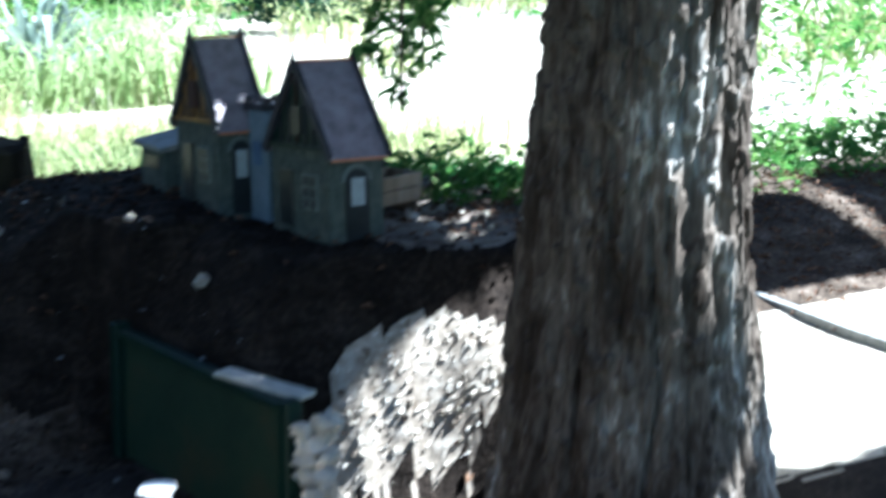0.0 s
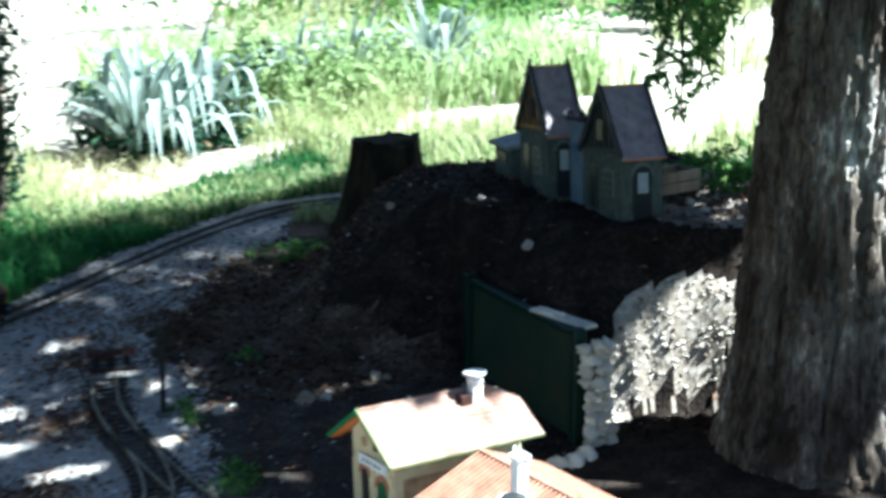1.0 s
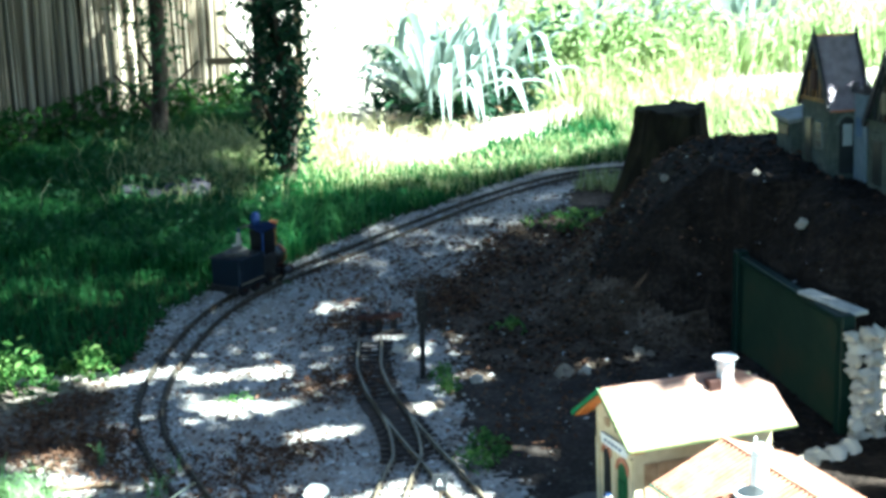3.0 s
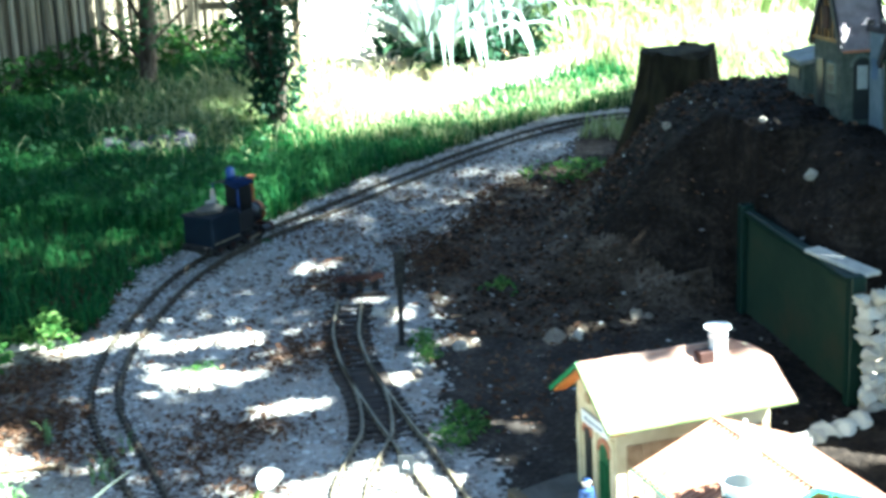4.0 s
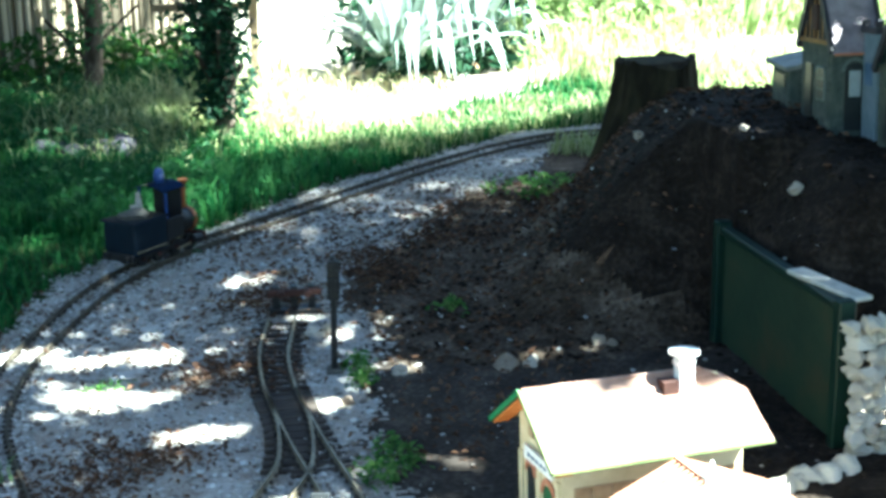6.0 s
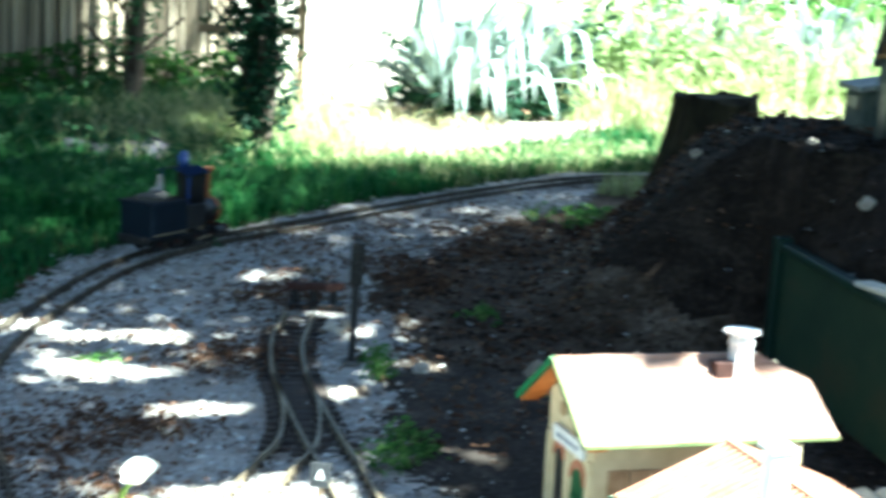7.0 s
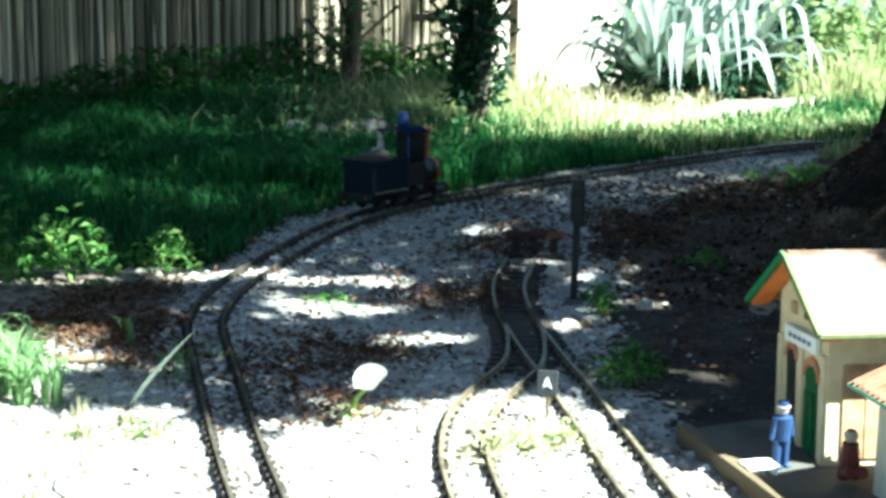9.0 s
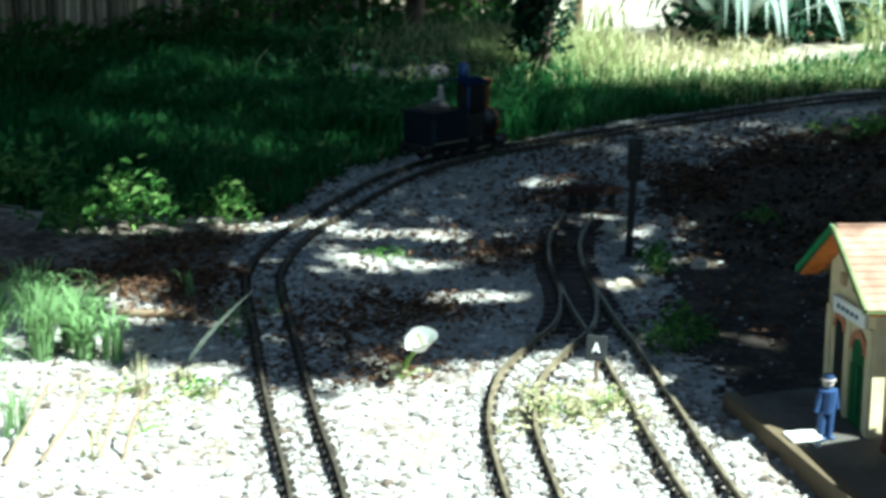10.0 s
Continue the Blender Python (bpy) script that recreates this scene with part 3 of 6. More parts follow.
# ---- tree ----
def trunk_mesh():
    v, f = [], []
    seg, rings = 220, 300
    for k in range(rings + 1):
        z = -0.05 + 1.20 * k / 290 if k <= 290 else 1.15 + (k - 290) * 0.015
        r = 0.149 + 0.022 * math.exp(-max(z, 0) / 0.13) - 0.046 * min(z, 1.0) - 2.2 * max(z - 1.16, 0) ** 1.5
        lean = Vector((0.0, 0.0)) if z < 0.4 else Vector((0.03, 0.02)) * (z - 0.4)
        for s in range(seg):
            a = 2 * math.pi * s / seg
            p = Vector((math.cos(a), math.sin(a), 0))
            # four blunt sides, one of them turned to the sun
            b = a + radians(64)
            four = (abs(math.cos(b)) ** 2.5 + abs(math.sin(b)) ** 2.5) ** (-1 / 2.5)
            roots = math.exp(-max(z, 0) / 0.13) * (0.05 * max(0, math.cos(a + 0.80)) ** 6 + 0.025 * max(0, math.cos(a + 2.7)) ** 8 + 0.02 * max(0, math.cos(a + 1.7)) ** 10)
            wob = 0.25 * noise.noise(Vector((p.x * 2, p.y * 2, z * 6)))
            n1 = noise.noise(Vector((p.x * 3.6 + wob, p.y * 3.6 + wob, z * 2.2)))
            n2 = noise.noise(Vector((p.x * 7 + wob, p.y * 7 - wob, z * 6 + 3)))
            furrow = -0.013 * max(0.0, 1 - abs(n1) * 4.0) - 0.0045 * max(0.0, 1 - abs(n2) * 4.0)
            # loose flakes that stand off the trunk, with a torn lower edge
            flake = noise.noise(Vector((p.x * 6.5, p.y * 6.5, z * 26))) + 0.5 * noise.noise(Vector((p.x * 14, p.y * 14, z * 60)))
            plates = 0.0055 * smooth_step(0.10, 0.24, flake) + 0.0016 * noise.noise(Vector((p.x * 20, p.y * 20, z * 70))) + noise.noise(Vector((p.x * 1.6, p.y * 1.6, z * 1.2 + 7))) * 0.012
            q = p * (max(r, 0.05) * four + roots + furrow + plates)
            v.append((q.x + lean.x, q.y + lean.y, z))
    for k in range(rings):
        for s in range(seg):
            a, b = k * seg + s, k * seg + (s + 1) % seg
            f.append((a, b, b + seg, a + seg))
    return v, f


TREE = Vector((1.051, -0.512, 0))
tree = thing("tree", Matrix.Translation(TREE), "big garden tree with a furrowed grey-brown bark trunk", "tree")
tv, tf = trunk_mesh()
mesh_part("trunk", tv, tf, M["bark"], tree)


def limb(a, b, r1, r2, parent, seg=10, bend=0.15):
    a, b = Vector(a), Vector(b)
    v, f = [], []
    n = 10
    side = Vector((random.uniform(-1, 1), random.uniform(-1, 1), 0.6)) * bend * (b - a).length * 0.4
    up = (b - a).normalized()
    e1 = up.orthogonal().normalized()
    e2 = up.cross(e1)
    for k in range(n + 1):
        t = k / n
        c = a.lerp(b, t) + side * math.sin(math.pi * t)
        r = r1 + (r2 - r1) * t
        for s in range(seg):
            w = 2 * math.pi * s / seg
            v.append(c + (e1 * math.cos(w) + e2 * math.sin(w)) * r * (1 + 0.12 * noise.noise(c * 9 + Vector((w, 0, 0)))))
    for k in range(n):
        for s in range(seg):
            i, j = k * seg + s, k * seg + (s + 1) % seg
            f.append((i, j, j + seg, i + seg))
    return mesh_part("limb", v, f, M["bark"], parent, smooth=True)


# crown: places are given by where their shade falls on the ground
LIT = [(-0.56, 0.105, 0.045), (-0.485, 0.12, 0.042), (-0.385, 0.065, 0.040), (-0.34, -0.085, 0.056), (-0.28, -0.1, 0.034), (-0.18, 0.42, 0.04), (-0.29, 0.1, 0.04), (-0.184, -0.22, 0.05), (-0.45, -0.60, 0.06), (-0.59, -0.53, 0.05), (-0.65, -0.52, 0.07), (-0.60, -0.60, 0.06), (0.11, 0.02, 0.032), (-0.03, 0.17, 0.034), (-0.009, -0.134, 0.034), (-0.64, -0.29, 0.05), (-0.58, -0.38, 0.05), (-0.76, 0.05, 0.06), (-0.64, 0.13, 0.045), (0.285, 0.035, 0.042), (0.407, 0.066, 0.02), (-1.0, 2.46, 0.11), (-0.92, 2.42, 0.06), (-1.12, 2.55, 0.06), (-0.65, 2.7, 0.06), (-0.75, 2.8, 0.05), (0.485, -0.27, 0.028), (0.485, -0.21, 0.028), (0.485, -0.15, 0.02), (0.79, 0.09, 0.035), (0.79, -0.05, 0.03), (0.86, 0.04, 0.04), (0.56, 0.35, 0.018), (0.094, -0.283, 0.022), (0.122, -0.309, 0.026), (0.15, -0.338, 0.024), (0.178, -0.367, 0.018), (0.87, 0.22, 0.06), (0.95, 0.15, 0.06), (0.8, 0.3, 0.04), (0.5, 0.2, 0.04), (0.42, 0.24, 0.05)]


def crown_leaves():
    rs = np.random.RandomState(5)
    n = 200000
    sx, sy = rs.uniform(-3.4, 1.7, n), rs.uniform(-0.95, 3.2, n)
    keep = np.ones(n, bool)
    edge = 0.05 * wave(sx, sy, 6, 11)
    # the open sides: the near ground, the stones below the houses and the back garden stay in the sun
    near = np.interp(sx, [-1.2, -0.6, -0.42, -0.32, -0.28, -0.23, -0.19, -0.08, 0.02], [-0.55, -0.59, -0.60, -0.645, -0.65, -0.57, -0.48, -0.44, -0.48]) + edge * 0.4
    near = np.where(sx > 0.04, np.where(sx < 0.3, np.where(sx < 0.165, -0.565, -0.54), np.where(sx < 0.42, -0.50, -0.27)), near)
    keep &= (sy > np.where(sx > 0.54, -0.205 + 0.14 * (sx - 0.6) + 0.3 * edge, near)) | ((sx > 0.46) & (sx < 0.95) & (sy < -0.57 + 0.5 * edge)) | ((sx > 1.27) & (sy < -0.47 + edge)) | ((sx > 1.03 + 0.5 * edge) & (sx < 1.2) & (sy < -0.44) & (sy > -0.80))
    keep &= sy < 1.47 + 0.42 * np.clip(sx, -0.4, 1.0) - 1.3 * np.clip(sx - 0.75, 0, 1) + 1.45 * (sx < -0.42) + edge * 2
    # thinner leaves over the gravel, the turf and the fence: flecked light there
    thin = np.where((sx > -0.55) & (sx < 0.12 + 0.45 * smooth_step(0.5, 0.9, sy)) & (sy < 1.45), 0.52, 1.0)
    turf = sy > np.interp(sx, [-3.4, -0.9, -0.5, -0.2, 0.2, 0.7, 1.7], [0.3, 0.35, 0.5, 0.93, 1.44, 1.76, 1.8])
    thin = np.where(turf & (sy < 2.0), np.where(sx < -0.45, 0.44, 0.22), np.where(turf, 0.6, thin))
    thin = np.where(sx < -1.3, 0.75, thin)
    thin = np.where((sx > -1.35) & (sx < -0.5) & (sy > 2.35), 0.15, thin)
    patch = wave(sx, sy, 9, 17) + 0.6 * wave(sx, sy, 23, 18)
    thin = np.where(thin < 0.7, np.clip(thin + 0.38 * patch, 0.10, 1.0), thin)
    keep &= rs.uniform(0, 1, n) < thin
    for a, b, r in LIT:
        keep &= ((sx - a) / 1.35) ** 2 + (sy - b) ** 2 > (r * (1 + 0.45 * wave(sx * 3, sy * 3, 12, 13))) ** 2
    bx, by = rs.uniform(1.95, 3.7, 22000), rs.uniform(0.30, 1.25, 22000)
    ok = (wave(bx, by, 5, 14) > -0.35) & (by < 1.15 + 0.25 * wave(bx, by, 7, 15))
    sx, sy = np.concatenate([sx[keep], bx[ok]]), np.concatenate([sy[keep], by[ok]])
    h = rs.uniform(1.35, 2.3, len(sx)) + 0.25 * wave(sx, sy, 2.0, 21)
    # taller over the turf and the fence: softer shade there
    h = h * (1 + 1.6 * smooth_step(0.35, 0.8, sy - 0.5 * np.clip(sx + 0.4, 0, 2)))
    k = h / SUN.z
    c = np.stack([sx + SUN.x * k, sy + SUN.y * k, h], -1)
    # each leaf: a pointed blade of two triangles, turned at random
    m = len(c)
    d = rs.normal(size=(m, 3))
    d /= np.linalg.norm(d, axis=1)[:, None]
    e = np.cross(d, rs.normal(size=(m, 3)))
    e /= np.linalg.norm(e, axis=1)[:, None]
    ln, w = rs.uniform(0.03, 0.055, m)[:, None], rs.uniform(0.012, 0.022, m)[:, None]
    v = np.stack([c - d * ln, c + e * w, c + d * ln, c - e * w], 1).reshape(-1, 3) - np.array(TREE)
    f = np.arange(m * 4).reshape(-1, 4)
    return v, f


cv, cf = crown_leaves()
mesh_part("crown", cv, cf, M["crown"], tree, "loose crown of small dark leaves", kind="stuff")
for top in ((2.0, 0.3, 1.7), (1.0, 1.0, 1.9), (2.8, 1.0, 2.0), (0.6, 0.4, 1.6), (1.5, 0.1, 2.4)):
    limb((0.0, 0.0, 1.08), top, 0.05, 0.012, tree)


# ---- stump ----
def stump():
    root = thing("tree_stump", pose(0.715, 1.07, 0.02), "dark weathered tree stump beside the track", "stump")
    v, f = [], []
    seg, rings = 40, 14
    for k in range(rings + 1):
        t = k / rings
        z = 0.285 * t
        for s in range(seg):
            a = 2 * math.pi * s / seg
            r = 0.086 + (0.035 + 0.05 * max(0.0, math.cos(a - 3.4)) ** 2) * (1 - t) ** 1.6
            r *= 1 + 0.16 * noise.noise(Vector((math.cos(a) * 2, math.sin(a) * 2, t))) + 0.06 * noise.noise(Vector((math.cos(a) * 7, math.sin(a) * 7, t * 2)))
            top = (0.022 * noise.noise(Vector((math.cos(a) * 1.5, math.sin(a) * 1.5, 4))) + 0.014 * noise.noise(Vector((math.cos(a) * 5, math.sin(a) * 5, 8)))) * t
            v.append((r * math.cos(a), r * math.sin(a), z + top))
    for k in range(rings):
        for s in range(seg):
            a, b = k * seg + s, k * seg + (s + 1) % seg
            f.append((a, b, b + seg, a + seg))
    f.append([rings * seg + s for s in range(seg)])
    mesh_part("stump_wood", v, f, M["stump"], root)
    return root


stump()


# ---- reed fence ----
def fence():
    a, b = Vector((-2.95, -0.15)), Vector((-0.47, 2.745))
    root = thing("reed_fence", Matrix(), "tall weathered reed cane fence at the back of the garden", "fence")
    d = (b - a).normalized()
    n = int((b - a).length / 0.017)
    shapes = []
    for k in range(4):
        bm = bmesh.new()
        tube(bm, 0.0066, 0.0056, 1.75, pose(0, 0, 0.875), 7, False)
        for v in bm.verts:
            v.co.x += 0.004 * math.sin(v.co.z * 3 + k * 2)
        me = bpy.data.meshes.new("cane")
        bm.to_mesh(me)
        bm.free()
        me.materials.append(M["cane"])
        shapes.append(me)
    for i in range(min(n, 290)):
        p = b - d * (i + random.uniform(-0.25, 0.25)) * 0.0128
        ob = new("cane", shapes[i % 4])
        ob.parent = root
        ob.matrix_world = pose(p.x + random.uniform(-0.006, 0.006), p.y + random.uniform(-0.006, 0.006), ground_at(p.x, p.y) + random.uniform(-0.03, 0.03),
                               random.uniform(-1.2, 1.2), random.uniform(-1.2, 1.2), random.uniform(0, 360))
    bm = bmesh.new()
    box(bm, ((b - a).length, 0.012, 1.7), pose((a.x + b.x) / 2 - d.y * 0.03, (a.y + b.y) / 2 + d.x * 0.03, 0.85, 0, 0, math.degrees(math.atan2(d.y, d.x))))
    part("backing_mat", bm, M["cane"], root, "second layer of canes behind")
    for z in (0.5, 1.3):
        bm = bmesh.new()
        box(bm, ((b - a).length, 0.02, 0.03), pose((a.x + b.x) / 2 - d.y * 0.06, (a.y + b.y) / 2 + d.x * 0.06, z, 0, 0, math.degrees(math.atan2(d.y, d.x))))
        part("batten", bm, M["bark"], root)
    return root


fence()


# ---- station, annex and platform ----
def slab(bm, pts, th):
    """A plate through the given corners, th thick, grown along its normal."""
    p = [Vector(q) for q in pts]
    nrm = (p[1] - p[0]).cross(p[2] - p[0]).normalized()
    if nrm.z < 0:
        nrm = -nrm
    lo = [bm.verts.new(q) for q in p]
    hi = [bm.verts.new(q + nrm * th) for q in p]
    k = len(p)
    faces = [bm.faces.new(lo), bm.faces.new(hi[::-1])] + [bm.faces.new((lo[i], lo[(i + 1) % k], hi[(i + 1) % k], hi[i])) for i in range(k)]
    bmesh.ops.recalc_face_normals(bm, faces=faces)
    return bm


def beam(bm, a, b, w, h):
    """A squared timber from a to b."""
    a, b = Vector(a), Vector(b)
    m = Matrix.Translation((a + b) / 2) @ (b - a).to_track_quat("X", "Z").to_matrix().to_4x4()
    return box(bm, ((b - a).length, w, h), m)


def arched(bm, w, h, depth, m, seg=8):
    """A round-headed panel, w wide and h high, in x and z, depth thick along y."""
    pts = [(-w / 2, 0), (w / 2, 0)] + [(w / 2 * math.cos(math.pi * k / seg), h - w / 2 + w / 2 * math.sin(math.pi * k / seg)) for k in range(seg + 1)]
    return prism(bm, pts, depth, m)


def arch_band(bm, w, h, band, depth, m, seg=8):
    inner = [(w / 2 * math.cos(math.pi * k / seg), h - w / 2 + w / 2 * math.sin(math.pi * k / seg)) for k in range(seg + 1)]
    outer = [((w / 2 + band) * math.cos(math.pi * k / seg), h - w / 2 + (w / 2 + band) * math.sin(math.pi * k / seg)) for k in range(seg + 1)]
    return prism(bm, outer + inner[::-1], depth, m)


def station():
    # local x runs along the ridge from the trackside gable, y across; the gable wall faces -x
    root = thing("station_building", pose(0.212, -0.640, 0.012, 0, 0, 14) @ pose(0, 0, 0, -3), "cream model station house with faded red roof and green trim",
                 "model house", "model railway buildings")
    L, W, R, out = 0.257, 0.062, 0.188, 0.094
    fall = (R - 0.128) / out
    bm = bmesh.new()
    prism(bm, [(-W, -0.01), (W, -0.01), (W, R - fall * W - 0.004), (0, R - 0.004), (-W, R - fall * W - 0.004)], L - 0.04, pose(0.020, 0, 0, 0, 0, -90))
    part("wall", bm, M["wall_cream"], root)
    # timber and brick side facing the annex
    for k in range(9):
        bm = bmesh.new()
        box(bm, (0.0215, 0.002, 0.09), pose(0.045 + k * 0.0225, -W - 0.0008, 0.05), 0.0005)
        part("side_panel", bm, M["brick"], root)
    for s in (-1, 1):
        ridge = L - 0.042
        q = [(-0.002, 0, R), (ridge, 0, R), (L, s * 0.032, R - fall * 0.032), (L, s * out, R - fall * out), (-0.002, s * out, R - fall * out)]
        bm = bmesh.new()
        slab(bm, q, 0.003)
        slope = part("roof_slope", bm, M["roof_pale"], root)
        # rows of tiles standing a hair proud
        for k in range(11):
            t0 = (k + 0.5) / 11.5
            y = s * out * t0
            x1 = L if abs(y) > 0.032 else ridge + (L - ridge) * abs(y) / 0.032
            bm = bmesh.new()
            beam(bm, (0.0, y, R - fall * abs(y) + 0.0034), (x1 - 0.001, y, R - fall * abs(y) + 0.0034), 0.0022, 0.0009)
            part("roof_strip", bm, M["roof_pale"], slope)
        bm = bmesh.new()
        beam(bm, (-0.003, s * (out + 0.001), R - fall * out + 0.0005), (L + 0.001, s * (out + 0.001), R - fall * out + 0.0005), 0.002, 0.0035)
        part("gutter", bm, M["trim_olive"], root, "thin olive eaves board")
        bm = bmesh.new()
        beam(bm, (-0.004, 0, R + 0.002), (-0.004, s * (out + 0.002), R - fall * (out + 0.002) + 0.002), 0.003, 0.006)
        part("bargeboard", bm, M["trim_green"] if s > 0 else M["trim_olive"], root, "green painted bargeboard" if s > 0 else "faded olive bargeboard")
        bm = bmesh.new()
        slab(bm, [(0.0, s * 0.003, R - 0.006), (0.019, s * 0.003, R - 0.006), (0.019, s * out, R - fall * out - 0.004), (0.0, s * out, R - fall * out - 0.004)], 0.002)
        part("soffit", bm, M["orange"], root, "orange underside of the eaves")
    bm = bmesh.new()
    slab(bm, [(L - 0.042, 0, R), (L, -0.032, R - fall * 0.032), (L, 0.032, R - fall * 0.032)], 0.003)
    part("half_hip", bm, M["roof_pale"], root)
    bm = bmesh.new()
    beam(bm, (0, 0, R + 0.003), (L - 0.042, 0, R + 0.003), 0.006, 0.003)
    part("ridge_cap", bm, M["roof_pale"], root)
    # gable front
    bm = bmesh.new()
    arched(bm, 0.027, 0.086, 0.003, pose(0.018, -0.026, 0.0, 0, 0, -90))
    door = part("door", bm, M["door_green"], root, "green arched door")
    for k in (-1, 1):
        bm = bmesh.new()
        box(bm, (0.002, 0.009, 0.055), pose(0.0165, -0.026 + k * 0.006, 0.034), 0.0005)
        part("door_leaf", bm, M["door_green"], door)
    bm = bmesh.new()
    arch_band(bm, 0.029, 0.088, 0.007, 0.003, pose(0.0175, -0.026, 0, 0, 0, -90))
    part("door_arch", bm, M["arch"], root, "terracotta arch over the door")
    bm = bmesh.new()
    arched(bm, 0.019, 0.092, 0.003, pose(0.018, 0.026, 0.0, 0, 0, -90))
    part("side_door", bm, M["glass"], root, "narrow dark open doorway")
    bm = bmesh.new()
    arch_band(bm, 0.021, 0.094, 0.006, 0.003, pose(0.0175, 0.026, 0, 0, 0, -90))
    part("side_arch", bm, M["arch"], root)
    for y in (-0.055, 0.0, 0.055):
        bm = bmesh.new()
        box(bm, (0.004, 0.009, 0.105), pose(0.0185, y, 0.05), 0.0008)
        part("pilaster", bm, M["wall_cream"], root)
    bm = bmesh.new()
    box(bm, (0.004, 0.082, 0.016), pose(0.0165, -0.004, 0.108), 0.0006)
    board = part("name_board", bm, M["white"], root, "white name board with blue lettering")
    for k in range(5):
        bm = bmesh.new()
        box(bm, (0.001, 0.0065, 0.004), pose(0.0141, -0.028 + k * 0.012, 0.108))
        part("letter_bar", bm, M["sign_blue"], board)
    bm = bmesh.new()
    box(bm, (0.003, 0.012, 0.016), pose(0.0185, -0.012, 0.136), 0.0004)
    part("gable_window", bm, M["rust"], root)
    bm = bmesh.new()
    box(bm, (0.003, 0.012, 0.012), pose(0.0185, 0.022, 0.134), 0.0004)
    part("gable_vent", bm, M["brick"], root)
    # chimney
    bm = bmesh.new()
    box(bm, (0.018, 0.016, 0.064), pose(0.186, -0.020, 0.184), 0.001)
    ch = part("chimney", bm, M["white"], root, "white chimney stack")
    # dark block added for the shade on the stack's left
    bm = bmesh.new()
    box(bm, (0.020, 0.018, 0.034), pose(0.1665, -0.020, 0.172), 0.0008)
    part("chimney_shade", bm, M["rust"], ch, "dark brown block standing in for the shade beside the stack")
    for z, w in ((0.2075, 0.025), (0.2185, 0.035)):
        bm = bmesh.new()
        tube(bm, w / 2, w / 2, 0.0035, pose(0.186, -0.020, z), 18)
        part("chimney_cap", bm, M["white"], ch)
    return root


station()


def annex():
    # local x along the ridge away from the station, y across
    a = -72.9
    root = thing("station_annex", pose(0.360, -0.728, 0.012, 0, 0, a), "model station annex with ribbed terracotta roof and mint trim",
                 "model house", "model railway buildings")
    L, out, R, rise = 0.215, 0.112, 0.145, 0.045
    fall = rise / out
    bm = bmesh.new()
    prism(bm, [(-0.088, -0.01), (0.088, -0.01), (0.088, R - fall * 0.088 - 0.004), (0, R - 0.004), (-0.088, R - fall * 0.088 - 0.004)], L - 0.036, pose(0.010, 0, 0, 0, 0, -90))
    part("wall", bm, M["annex_white"], root, "white rendered annex wall")
    bm = bmesh.new()
    prism(bm, [(-0.087, -0.005), (0.087, -0.005), (0.087, R - fall * 0.088 - 0.006), (0, R - 0.006), (-0.087, R - fall * 0.088 - 0.006)], 0.0025, pose(L - 0.0262, 0, 0, 0, 0, -90))
    part("gable_boarding", bm, M["ochre"], root, "brown timber gable boarding")
    for s in (-1, 1):
        bm = bmesh.new()
        slab(bm, [(0, 0, R), (L, 0, R), (L, s * out, R - rise), (0, s * out, R - rise)], 0.002)
        slope = part("roof_slope", bm, M["terracotta"], root)
        for k in range(23):
            x = 0.006 + k * (L - 0.012) / 22
            bm = bmesh.new()
            beam(bm, (x, s * 0.001, R + 0.0034), (x, s * (out - 0.001), R - rise + 0.0034), 0.0048, 0.003)
            part("roof_rib", bm, M["terracotta"], slope)
        bm = bmesh.new()
        beam(bm, (L + 0.002, 0, R + 0.001), (L + 0.002, s * (out + 0.003), R - rise + 0.001), 0.003, 0.005)
        part("bargeboard", bm, M["trim_mint"], root, "mint green bargeboard with drops")
        for k in range(3):
            y = s * (0.018 + 0.036 * k)
            bm = bmesh.new()
            box(bm, (0.003, 0.003, 0.012), pose(L + 0.002, y, R - fall * abs(y) - 0.008), 0.0008)
            part("drop", bm, M["trim_mint"], root)
        bm = bmesh.new()
        beam(bm, (-0.001, s * (out + 0.001), R - rise), (L, s * (out + 0.001), R - rise), 0.002, 0.003)
        part("eaves_board", bm, M["trim_mint"], root)
    bm = bmesh.new()
    beam(bm, (0, 0, R + 0.004), (L, 0, R + 0.004), 0.008, 0.003)
    part("ridge_cap", bm, M["terracotta"], root)
    bm = bmesh.new()
    box(bm, (0.003, 0.03, 0.075), pose(L - 0.0225, 0.012, 0.0375), 0.0008)
    part("door", bm, M["rust"], root, "dark brown annex door")
    bm = bmesh.new()
    box(bm, (0.017, 0.017, 0.075), pose(0.150, -0.044, R + 0.012), 0.001)
    ch = part("chimney", bm, M["white"], root, "white square chimney")
    bm = bmesh.new()
    box(bm, (0.023, 0.023, 0.005), pose(0.150, -0.044, R + 0.051), 0.001)
    part("chimney_cap", bm, M["white"], ch)
    bm = bmesh.new()
    tube(bm, 0.003, 0.0018, 0.075, pose(0.134, -0.040, R + 0.022), 8)
    part("vent_pipe", bm, M["white"], root)
    return root


annex()


